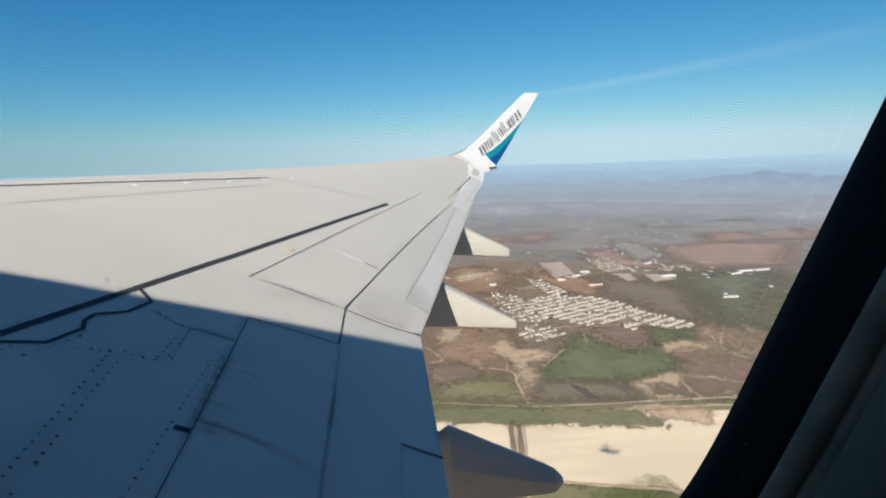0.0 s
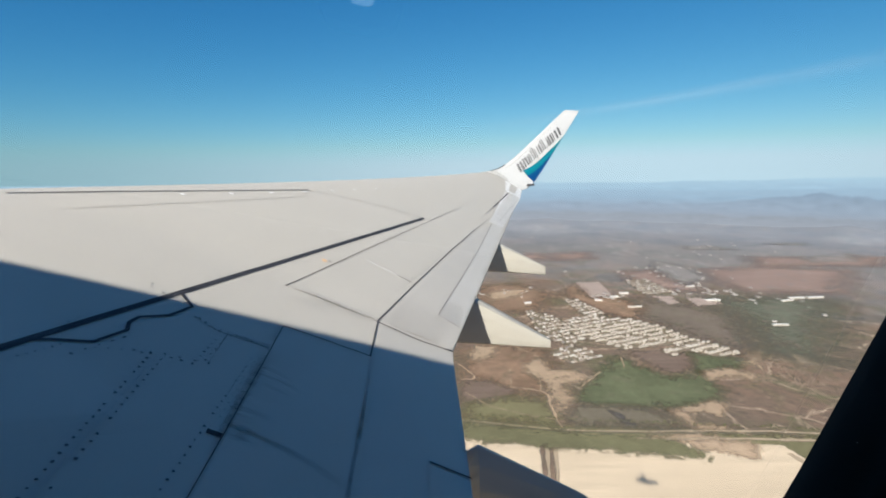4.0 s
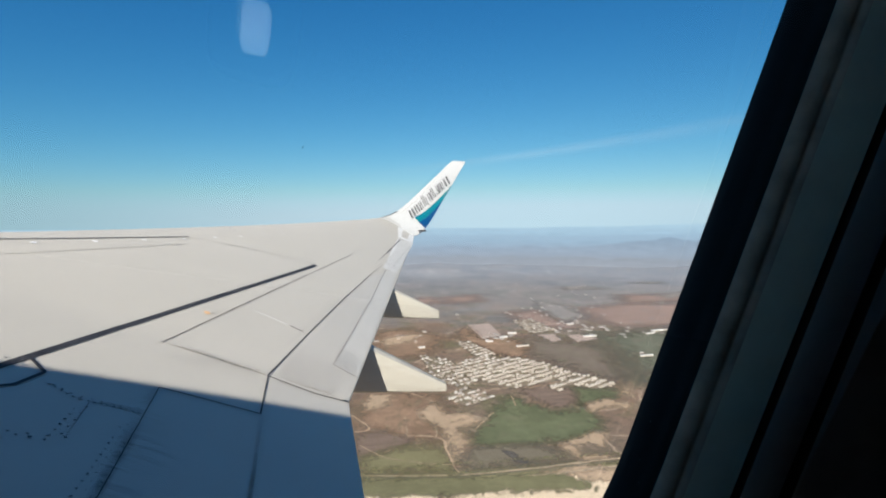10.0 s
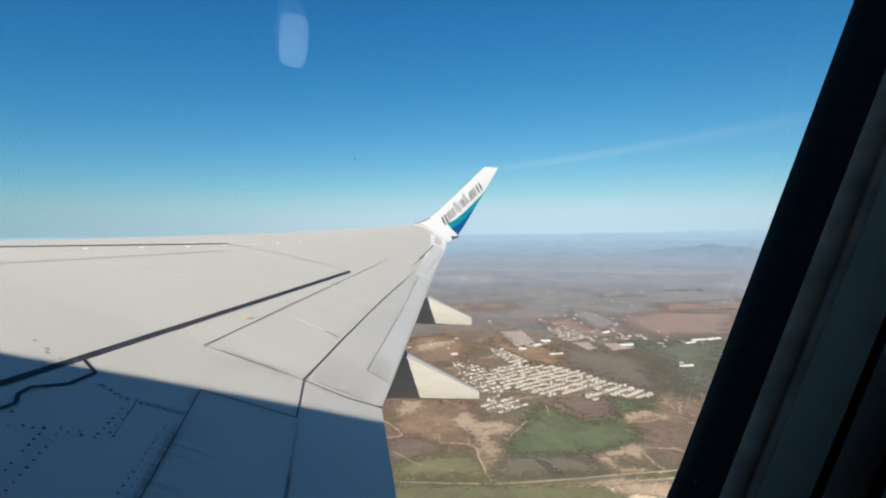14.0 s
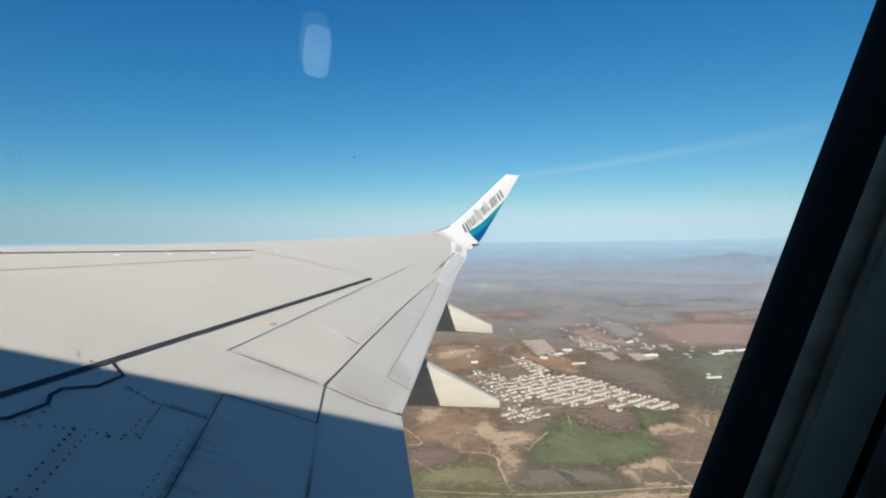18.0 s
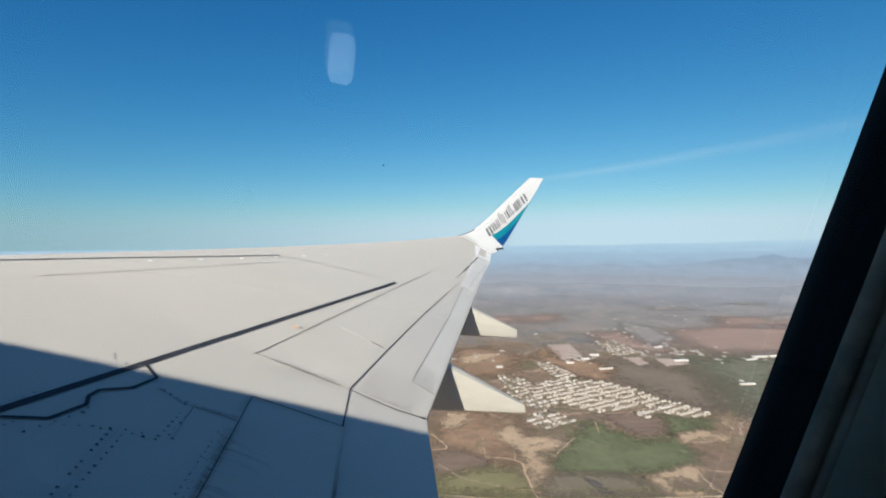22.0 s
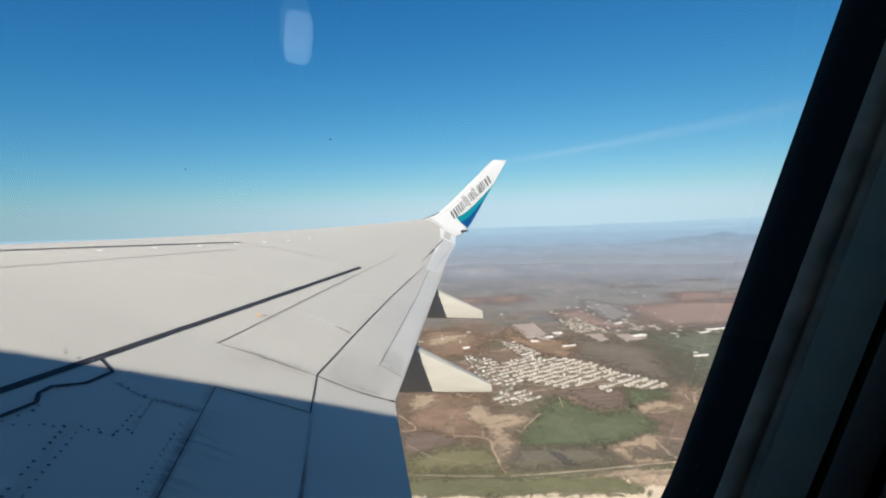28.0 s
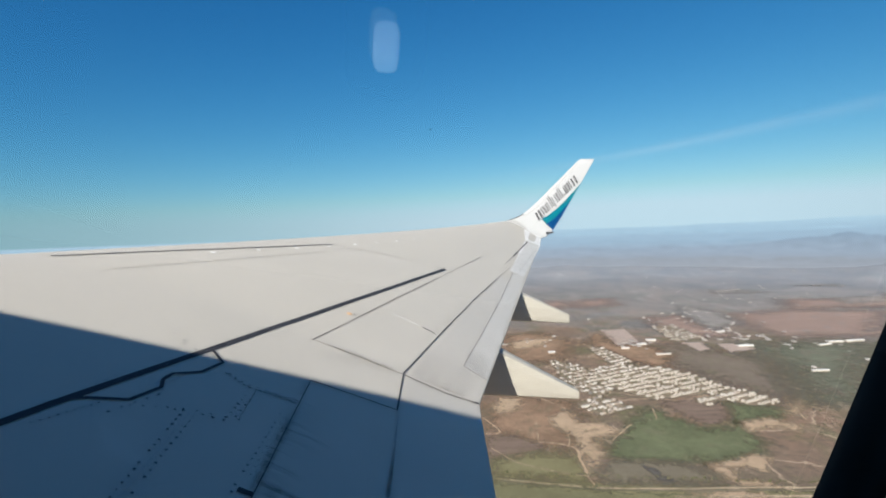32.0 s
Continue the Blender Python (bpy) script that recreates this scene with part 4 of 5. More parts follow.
def ground_sheet():
    radii = [0.0] + [40 * (4860 / 40) ** (i / 150) for i in range(151)]
    seg = 288
    verts = [Vector((0, 0, 0))]
    far = [0.0]
    for r in radii[1:]:
        for j in range(seg):
            a = 2 * math.pi * j / seg
            x, y = r * math.sin(a), r * math.cos(a)
            verts.append(Vector((x, y, relief(x, y))))
            # share by distance that brings in the painted haze
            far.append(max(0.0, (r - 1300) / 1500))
    faces = [(0, 1 + (j + 1) % seg, 1 + j) for j in range(seg)]
    for i in range(len(radii) - 2):
        for j in range(seg):
            k = (j + 1) % seg
            a = 1 + i * seg
            faces.append((a + j, a + k, a + seg + k, a + seg + j))
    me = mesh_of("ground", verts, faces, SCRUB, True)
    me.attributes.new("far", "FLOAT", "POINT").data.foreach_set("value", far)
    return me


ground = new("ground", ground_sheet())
tagged(ground, "wide dry plain of grey-brown scrub with hazy low hills far off", "ground", kind="structure")

LEVEL = [0.4]


def on_land(x, y, lift):
    """A point above the plain; covers lie close where the plain is level, higher over the far hills."""
    hilly = min(1.0, max(0.06, (math.hypot(x, y) - 1300) / 500))
    return Vector((x, y, relief(x, y) + lift * hilly))


def area(name, pts, material, label, category, rough=0.0, kind="", group="", cell=None):
    """A piece of land cover a little proud of the plain; its inset counts how far inside the outline a point lies."""
    LEVEL[0] += 0.025
    P = np.array(pts, float)
    Q = np.roll(P, -1, axis=0)
    reach = max(rough, 0.8)
    lo, hi = P.min(0) - reach * 1.5, P.max(0) + reach * 1.5
    step = cell or max(4.0, float((hi - lo).max()) / 90)
    xs, ys = np.arange(lo[0], hi[0] + step, step), np.arange(lo[1], hi[1] + step, step)
    X, Y = np.meshgrid(xs, ys, indexing="ij")
    best = np.full(X.shape, 1e9)
    odd = np.zeros(X.shape, bool)
    for a, b in zip(P, Q):
        d = b - a
        t = np.clip(((X - a[0]) * d[0] + (Y - a[1]) * d[1]) / max(d @ d, 1e-9), 0, 1)
        best = np.minimum(best, np.hypot(X - a[0] - t * d[0], Y - a[1] - t * d[1]))
        cross = (a[1] > Y) != (b[1] > Y)
        with np.errstate(divide="ignore", invalid="ignore"):
            odd ^= cross & (X < d[0] * (Y - a[1]) / d[1] + a[0])
    value = np.where(odd, best, -best) / reach
    keep = value > -1.35
    index = np.full(X.shape, -1)
    index[keep] = np.arange(keep.sum())
    verts = [on_land(x, y, LEVEL[0]) for x, y in zip(X[keep], Y[keep])]
    faces = []
    for u in range(X.shape[0] - 1):
        for v in range(X.shape[1] - 1):
            q = (index[u, v], index[u + 1, v], index[u + 1, v + 1], index[u, v + 1])
            if min(q) >= 0:
                faces.append(tuple(int(k) for k in q))
    me = mesh_of(name, verts, faces, material)
    me.attributes.new("inset", "FLOAT", "POINT").data.foreach_set("value", np.clip(value[keep], -3, 3).astype(np.float32))
    return tagged(new(name, me), label, category, group, kind)


def track(name, pts, width, material, label, category="road", kind="structure", wobble=3.0):
    LEVEL[0] += 0.025
    P = [Vector(p) for p in pts]
    dense = []
    for k, (a, b) in enumerate(zip(P, P[1:])):
        n = max(1, int((b - a).length / 8))
        before, after = P[max(k - 1, 0)], P[min(k + 2, len(P) - 1)]
        for i in range(n):
            f = i / n
            dense.append(0.5 * (2 * a + (b - before) * f + (2 * before - 5 * a + 4 * b - after) * f * f + (3 * a - before - 3 * b + after) * f ** 3))
    dense.append(P[-1])
    worn = 1.6 if wobble < 5 else 1.0
    verts, inset = [], []
    for i, p in enumerate(dense):
        d = (dense[min(i + 1, len(dense) - 1)] - dense[max(i - 1, 0)]).normalized()
        side = Vector((-d.y, d.x))
        k = noise.fractal(Vector((p.x / 80, p.y / 80, 2.0)), 1, 2, 3) * wobble
        w = width / 2 * (1.2 + 0.4 * noise.noise(Vector((p.x / 25, p.y / 25, 5.0))))
        for q, g in ((p + side * (k + w), -0.5), (p + side * k, worn), (p + side * (k - w), -0.5)):
            verts.append(on_land(q.x, q.y, LEVEL[0]))
            inset.append(g)
    faces = []
    for i in range(len(dense) - 1):
        for k in (0, 1):
            faces.append((3 * i + k, 3 * i + k + 1, 3 * i + 4 + k, 3 * i + 3 + k))
    me = mesh_of(name, verts, faces, material)
    me.attributes.new("inset", "FLOAT", "POINT").data.foreach_set("value", inset)
    return tagged(new(name, me), label, category, "", kind)


def inside(p, poly):
    hit = False
    for (x1, y1), (x2, y2) in zip(poly, poly[1:] + poly[:1]):
        if (y1 > p[1]) != (y2 > p[1]) and p[0] < (x2 - x1) * (p[1] - y1) / (y2 - y1) + x1:
            hit = not hit
    return hit


# near strip: pans, pond and the road beside them
area("meadow", [(-14, 781), (256, 740), (358, 727), (492, 712), (654, 675), (596, 613), (-13, 737)], OLIVE, "olive grass strip along the dirt road", "grass", 15)
area("sand_patch", [(336, 703), (398, 708), (445, 702), (448, 647), (402, 649), (403, 682), (355, 682)], TAN, "pale bare ground by the road", "sand", 10)
area("field", [(186, 700), (530, 672), (549, 530), (430, 455), (154, 552)], CREAM, "cream dry rectangular pan edged by dirt banks", "field", 2)
area("field", [(40, 712), (164, 698), (142, 556), (36, 578)], CREAM, "cream dry pan with rubble in one corner", "field", 3)
area("pond", [(22, 555), (156, 539), (327, 501), (380, 398), (238, 313), (12, 344)], OLIVE, "shallow olive-green drying pond bed", "pond", 6)
area("field", [(333, 496), (451, 444), (385, 399)], MUD, "brown triangle of bare mud", "field", 3)
area("mud_flat", [(10, 480), (81, 468), (133, 433), (152, 403), (119, 371), (96, 324), (10, 340)], MUD, "grey-brown mud flat beside the reeds", "mud", 8)
area("sand_patch", [(161, 252), (204, 271), (250, 281), (241, 268), (205, 244)], TAN, "pale bare bank beside the pond", "sand", 5)
area("reed_bed", [(107, 477), (176, 473), (244, 492), (312, 512), (286, 471), (229, 438), (180, 401), (144, 364), (109, 319), (86, 323), (116, 373), (156, 409), (130, 441)], ALGAE, "bright green reeds in a shallow pond", "reeds", 20)
track("dirt_bank", [(171, 676), (148, 550)], 7, DIRT_ROAD, "pale dirt bank between two pans", "bank")
track("dirt_bank", [(182, 674), (158, 546), (140, 494)], 6, DIRT_ROAD, "pale dirt bank between two pans", "bank")
track("dirt_bank", [(34, 565), (153, 540), (327, 502), (449, 443)], 6, TAN, "pale dirt bank along the pond", "bank")
track("dirt_bank", [(324, 503), (381, 395), (384, 357)], 6, DIRT_ROAD, "pale dirt bank along the pond", "bank")
track("dirt_bank", [(524, 650), (542, 498)], 7, DIRT_ROAD, "pale dirt bank along the pan", "bank")


track("road", [(-90, 790), (6, 774), (199, 730), (327, 719), (426, 717), (527, 712), (720, 690), (900, 665)], 6, DIRT_ROAD, "pale straight dirt road along the pans")
track("road", [(300, 697), (372, 693), (440, 692), (513, 689), (700, 668)], 8, DIRT_ROAD, "pale dirt road beside the pans")
track("ditch", [(-90, 782), (6, 767), (199, 723), (327, 712), (426, 710), (527, 705)], 4, MUD, "dark ditch beside the dirt road", "ditch")

# middle strip: meadow, sandy washes, red earth
area("grass_strip", [(49, 752), (198, 724), (374, 692), (399, 660), (397, 638), (46, 700)], GRASS, "green-olive grass beside the dirt road", "grass", 14)
area("sand_patch", [(379, 688), (486, 687), (489, 666), (462, 638), (400, 666)], TAN, "pale bare ground by the road", "sand", 10)
area("earth", [(73, 1089), (136, 1150), (257, 1100), (262, 987), (223, 856), (151, 870), (64, 959)], RED_SCRUB, "red-brown eroded earth with scrub", "earth", 30)
area("field", [(59, 922), (115, 917), (163, 868), (137, 847), (52, 822)], DARK_RED, "dark reddish ploughed plot", "field", 16)
area("grass_strip", [(56, 821), (137, 847), (212, 833), (209, 765), (193, 742), (59, 767)], OLIVE, "olive grass on dry ground", "grass", 22)
area("meadow", [(292, 883), (258, 831), (297, 804), (364, 800), (453, 792), (516, 818), (556, 877), (558, 943), (485, 928), (452, 979), (426, 1044), (354, 969)], MEADOW, "dark green meadow with ragged edge", "meadow", 24)
area("meadow", [(547, 1075), (666, 1052), (706, 1002), (626, 966), (549, 951), (583, 1029)], MEADOW, "green strip beside the houses", "meadow", 24)
area("mud_flat", [(240, 799), (267, 807), (363, 798), (397, 778), (391, 727), (227, 745)], MUD, "grey-brown mud flat by the meadow", "mud", 16)
area("mud_flat", [(307, 789), (320, 776), (334, 738), (314, 743)], WET_MUD, "dark wet streak in the mud flat", "mud", 8)
area("field", [(464, 1075), (564, 1080), (586, 1051), (548, 968), (497, 951), (460, 1012)], DARK_RED, "reddish-brown bare plot beside the houses", "field", 20)
area("sand_patch", [(194, 999), (243, 1043), (254, 975), (303, 966), (308, 923), (256, 898), (259, 840), (241, 808), (216, 791), (219, 832), (222, 907), (194, 968)], TAN, "pale sandy wash beside the meadow", "sand", 15)
area("sand_patch", [(414, 788), (469, 801), (502, 823), (527, 809), (486, 762), (471, 784), (435, 778)], TAN, "pale sandy wash with a loop", "sand", 10)
area("sand_patch", [(414, 788), (435, 778), (439, 737), (462, 741), (480, 720), (424, 723)], TAN, "pale sandy wash reaching the road", "sand", 10)
area("sand_patch", [(565, 954), (626, 966), (663, 936), (646, 907), (615, 929), (555, 912)], TAN, "pale sandy wash on the scrub", "sand", 14)
area("sand_patch", [(684, 995), (748, 1070), (807, 1122), (792, 1079), (739, 1022), (690, 979)], TAN, "branching sandy wash on the scrub", "sand", 20)
area("sand_patch", [(80, 1072), (110, 1130), (150, 1120), (140, 1060), (95, 1040)], TAN, "pale bare ground by the track", "sand", 16)
for pts, w in [([(59, 1015), (86, 938), (57, 927)], 5), ([(150, 892), (213, 861), (212, 813), (211, 765), (214, 736)], 6), ([(164, 980), (153, 892)], 4), ([(217, 964), (203, 872)], 4),
               ([(426, 1044), (407, 981)], 4), ([(292, 886), (348, 960)], 4), ([(478, 720), (500, 699)], 4), ([(60, 870), (120, 800), (209, 765)], 3), ([(240, 1050), (190, 1130), (120, 1180)], 4),
               ([(660, 1060), (760, 1010), (900, 930)], 4), ([(690, 941), (720, 1040), (790, 1180)], 4)]:
    track("track", pts, w, TAN, "pale dirt track over dry ground", wobble=7)
area("earth", [(732, 1567), (862, 1461), (913, 1324), (778, 1082), (669, 1081), (658, 1170), (600, 1322), (542, 1396), (578, 1516)], BROWN_SCRUB, "level brown scrub behind the houses", "earth", 60)
area("meadow", [(924, 1530), (1112, 1582), (1312, 1515), (872, 1021), (800, 1060), (904, 1326)], GREEN_SCRUB, "dull green scrub beyond the houses", "meadow", 60)
area("field", [(556, 1833), (652, 1835), (625, 1623), (536, 1581)], PINK_LOT, "pale pinkish level building lot", "lot", 3)
area("earth", [(463, 1620), (488, 1723), (540, 1800), (536, 1581), (625, 1610), (660, 1450), (581, 1338), (508, 1402)], RED_SCRUB, "red-brown earth round the building lot", "earth", 26)
area("earth", [(177, 1791), (309, 1814), (422, 1649), (309, 1413), (160, 1443)], RED_SCRUB, "red-brown earth among scrub", "earth", 40)
area("sand_patch", [(193, 1654), (260, 1709), (357, 1726), (298, 1632), (211, 1571)], TAN, "pale sandy patch among scrub", "sand", 24)
area("sand_patch", [(751, 1598), (814, 1604), (798, 1505), (756, 1490)], PINK_LOT, "pale oval bare patch", "sand", 12)
area("sand_patch", [(854, 1578), (903, 1568), (934, 1495), (835, 1467)], PINK_LOT, "pale bare works site", "sand", 12)
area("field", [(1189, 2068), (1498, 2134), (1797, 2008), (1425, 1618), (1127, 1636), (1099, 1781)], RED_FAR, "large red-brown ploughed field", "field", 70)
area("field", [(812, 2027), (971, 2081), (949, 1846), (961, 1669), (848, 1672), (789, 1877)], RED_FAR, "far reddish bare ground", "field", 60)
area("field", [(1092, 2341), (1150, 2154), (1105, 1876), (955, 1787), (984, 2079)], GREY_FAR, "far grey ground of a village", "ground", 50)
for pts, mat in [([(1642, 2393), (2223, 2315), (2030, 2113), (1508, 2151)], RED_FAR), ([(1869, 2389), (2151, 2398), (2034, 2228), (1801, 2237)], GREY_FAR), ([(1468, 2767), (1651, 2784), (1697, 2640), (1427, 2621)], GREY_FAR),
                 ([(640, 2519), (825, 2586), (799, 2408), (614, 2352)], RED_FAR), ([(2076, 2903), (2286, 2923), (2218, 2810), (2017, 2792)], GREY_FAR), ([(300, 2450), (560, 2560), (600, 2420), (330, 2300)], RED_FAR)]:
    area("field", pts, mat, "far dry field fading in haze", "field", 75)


# house blocks
ROW_TURN = radians(25)
ESTATES = [([(373, 1319), (447, 1382), (576, 1327), (626, 1248), (657, 1151), (575, 1116), (500, 1101), (449, 1090), (422, 1124), (388, 1174), (346, 1239)], 0.92),
           ([(533, 1078), (657, 1151), (681, 1132), (714, 1051), (642, 1037), (599, 1077), (546, 1040)], 0.92),
           ([(268, 1070), (334, 1120), (360, 1103), (385, 1044), (306, 1004)], 0.88),
           ([(437, 1559), (485, 1574), (516, 1401), (482, 1357), (447, 1382)], 0.80),
           ([(287, 1445), (357, 1369), (373, 1319), (346, 1239), (385, 1166), (342, 1122), (277, 1177)], 0.62),
           ([(760, 1860), (846, 1866), (859, 1641), (738, 1627)], 0.85)]
for poly, _ in ESTATES:
    area("town_ground", poly, PALE_BLOCK, "brown bare ground and streets of a housing estate", "ground", 7, kind="structure")


def house_mesh(w, d, h):
    """A flat-roofed house with parapet, door and windows."""
    bm = bmesh.new()
    bmesh.ops.create_cube(bm, size=1, matrix=Matrix.Translation((0, 0, h / 2)) @ Matrix.Diagonal((w, d, h, 1)))
    bmesh.ops.create_cube(bm, size=1, matrix=Matrix.Translation((w * 0.2, d * 0.1, h + 0.9)) @ Matrix.Diagonal((w * 0.35, d * 0.4, 1.8, 1)))
    me = bpy.data.meshes.new("house")
    bm.to_mesh(me)
    bm.free()
    me.materials.append(HOUSE_WALL)
    roof = mesh_of("roof", [(-w / 2 - .2, -d / 2 - .2, h + .05), (w / 2 + .2, -d / 2 - .2, h + .05), (w / 2 + .2, d / 2 + .2, h + .05), (-w / 2 - .2, d / 2 + .2, h + .05),
                            (-w / 2 - .2, -d / 2 - .2, h + .4), (w / 2 + .2, -d / 2 - .2, h + .4), (w / 2 + .2, d / 2 + .2, h + .4), (-w / 2 - .2, d / 2 + .2, h + .4)],
                   [(4, 5, 6, 7), (0, 1, 5, 4), (1, 2, 6, 5), (2, 3, 7, 6), (3, 0, 4, 7)], HOUSE_ROOF)
    wv, wf = [], []
    for cx in (w * 0.1,):
        b = len(wv)
        wv += [(cx - .7, -d / 2 - .03, 1.0), (cx + .7, -d / 2 - .03, 1.0), (cx + .7, -d / 2 - .03, 2.2), (cx - .7, -d / 2 - .03, 2.2)]
        wf.append((b, b + 1, b + 2, b + 3))
    return me, roof, mesh_of("window", wv, wf, WINDOW_DARK)


HOUSES = [house_mesh(6.4, 5.2, 3.0), house_mesh(6.0, 5.8, 3.6), house_mesh(6.8, 5.0, 3.2)]
count = 0
rest_v, rest_f = [], []


def box_into(x, y, w, d, h, turn, z):
    c, s = math.cos(turn), math.sin(turn)
    b = len(rest_v)
    for zz in (z, z + h):
        for px, py in ((-w / 2, -d / 2), (w / 2, -d / 2), (w / 2, d / 2), (-w / 2, d / 2)):
            rest_v.append((x + px * c - py * s, y + px * s + py * c, zz))
    rest_f.extend([(b + 4, b + 5, b + 6, b + 7), (b, b + 1, b + 5, b + 4), (b + 1, b + 2, b + 6, b + 5), (b + 2, b + 3, b + 7, b + 6), (b + 3, b, b + 4, b + 7)])


TOWN_TREES = []
for e, (poly, fill) in enumerate(ESTATES):
    c, s = math.cos(ROW_TURN), math.sin(ROW_TURN)
    mid = Vector(poly[0]).lerp(Vector(poly[len(poly) // 2]), 0.5)
    for row in range(-9, 10):
        for i in range(-60, 61):
            # houses ring the edges of square blocks; streets run along and across them
            slot = i % 8
            if slot == 0:
                continue
            for back, inner in ((-1, 15.0), (1, 15.0), (-1, 7.0), (1, 7.0)):
                if inner < 10 and slot not in (1, 7):
                    if random.random() < 0.20:
                        TOWN_TREES.append(Vector((mid.x, mid.y)) + Vector((i * 7.4 * c - (row * 50.0 + back * inner) * s, i * 7.4 * s + (row * 50.0 + back * inner) * c)))
                    continue
                px, py = i * 7.4, row * 50.0 + back * inner
                x, y = mid.x + px * c - py * s + random.uniform(-0.5, 0.5), mid.y + px * s + py * c + random.uniform(-0.5, 0.5)
                if not inside((x, y), poly):
                    continue
                if random.random() > fill:
                    TOWN_TREES.append((x, y))
                    continue
                if random.random() < 0.22:
                    TOWN_TREES.append((x + 8.5 * s * back, y - 8.5 * c * back))
                if e < 3 and count < 300 and y < 1290:
                    me, roof, win = HOUSES[random.randrange(3)]
                    h = new("house", me)
                    h.matrix_world = Matrix.Translation((x, y, 0.6)) @ Matrix.Rotation(ROW_TURN + (math.pi if back > 0 else 0), 4, "Z")
                    tagged(h, "small pale flat-roofed house in a terrace", "house", "estate houses")
                    part("roof", roof, h)
                    part("window", win, h)
                    count += 1
                else:
                    box_into(x, y, random.uniform(5.4, 7.0), random.uniform(4.4, 6.0), random.choice((3.0, 3.0, 3.4, 5.0)), ROW_TURN, 0.6)
tagged(new("town_houses", mesh_of("town_houses", rest_v, rest_f, TOWN_ROOF)), "crowded pale flat-roofed town houses", "houses", kind="stuff")
rest_v, rest_f = [], []

# scattered farm buildings and sheds of the far plain
for k in range(90):
    az, dist = random.uniform(-0.1, 0.85), random.uniform(1500, 4600)
    x, y = dist * math.sin(az), dist * math.cos(az)
    if land_noise(x, y, 420, 17.0, 3) < 0.22:
        continue
    box_into(x, y, random.uniform(6, 20), random.uniform(6, 13), random.uniform(3, 5), random.uniform(0, 3), relief(x, y))
tagged(new("farm_buildings", mesh_of("farm_buildings", rest_v, rest_f, FARM_ROOF)), "scattered far pale farm buildings and villages", "buildings", kind="stuff")


def shed(x, y, w, d, h, turn):
    verts = [(-w / 2, -d / 2, 0), (w / 2, -d / 2, 0), (w / 2, d / 2, 0), (-w / 2, d / 2, 0), (-w / 2, -d / 2, h), (w / 2, -d / 2, h), (w / 2, d / 2, h), (-w / 2, d / 2, h)]
    walls = [(0, 1, 5, 4), (1, 2, 6, 5), (2, 3, 7, 6), (3, 0, 4, 7)]
    s = new("warehouse", mesh_of("warehouse", verts, walls, HOUSE_WALL))
    s.matrix_world = Matrix.Translation((x, y, relief(x, y))) @ Matrix.Rotation(turn, 4, "Z")
    tagged(s, "long white sheet-metal warehouse on the plain", "warehouse", "warehouses")
    ridge = [(-w / 2 - 1, -d / 2 - 1, h), (w / 2 + 1, -d / 2 - 1, h), (w / 2 + 1, 0, h + d * 0.12), (-w / 2 - 1, 0, h + d * 0.12), (w / 2 + 1, d / 2 + 1, h), (-w / 2 - 1, d / 2 + 1, h)]
    part("roof", mesh_of("roof", ridge, [(0, 1, 2, 3), (3, 2, 4, 5), (1, 4, 2), (0, 3, 5)], SHED_ROOF), s)


for (x, y), w, d in [((920, 1530), 46, 16), ((1216, 1552), 50, 12), ((1160, 1518), 44, 9), ((1283, 1557), 60, 12), ((951, 1260), 42, 8), ((617, 1590), 26, 14),
                     ((669, 1641), 30, 14), ((954, 1732), 30, 12), ((549, 1545), 24, 9), ((634, 1461), 44, 5), ((309, 1521), 20, 12)]:
    shed(x, y, w, d, 5, random.uniform(-0.2, 0.3))

# hamlets: loose clusters of small buildings along the plain
rest_v, rest_f = [], []
for (cx, cy), spread, number in [((617, 1609), 40, 20), ((962, 1720), 90, 30), ((284, 1669), 60, 10), ((997, 2035), 120, 30), ((1155, 1580), 90, 8), ((1318, 2620), 200, 16), ((1823, 2775), 240, 14)]:
    for k in range(number):
        x, y = random.gauss(cx, spread), random.gauss(cy, spread * 0.8)
        s = random.uniform(4, 10)
        box_into(x, y, s * random.uniform(1, 2), s, random.uniform(2.5, 5), random.choice((0.1, 0.14, 1.6)), relief(x, y))
tagged(new("hamlet_houses", mesh_of("hamlet_houses", rest_v, rest_f, FARM_ROOF)), "loose clusters of small pale village houses", "houses", kind="stuff")

# bushes and trees of the nearer plain
bush_v, bush_f = [], []
OCTA = [(1, 0, 0), (0, 1, 0), (-1, 0, 0), (0, -1, 0), (0, 0, 1)]
for k in range(7000):
    az = random.uniform(-0.12, 0.85)
    dist = 520 + 1700 * random.random() ** 1.3
    x, y = dist * math.sin(az), dist * math.cos(az)
    if y < 830 or land_noise(x, y, 160, 31.0, 4) < -0.05 or any(inside((x, y), e[0]) for e in ESTATES):
        continue
    r, h = random.uniform(0.9, 2.3), random.uniform(1.0, 2.8)
    b = len(bush_v)
    turn = random.uniform(0, 3)
    for px, py, pz in OCTA:
        q = random.uniform(0.7, 1.3)
        bush_v.append((x + r * q * (px * math.cos(turn) - py * math.sin(turn)), y + r * q * (px * math.sin(turn) + py * math.cos(turn)), relief(x, y) + 0.3 + (h * q if pz else h * 0.35)))
    bush_f.extend([(b, b + 1, b + 4), (b + 1, b + 2, b + 4), (b + 2, b + 3, b + 4), (b + 3, b, b + 4)])
road_a, road_b = Vector((-59, 790)), Vector((907, 672))
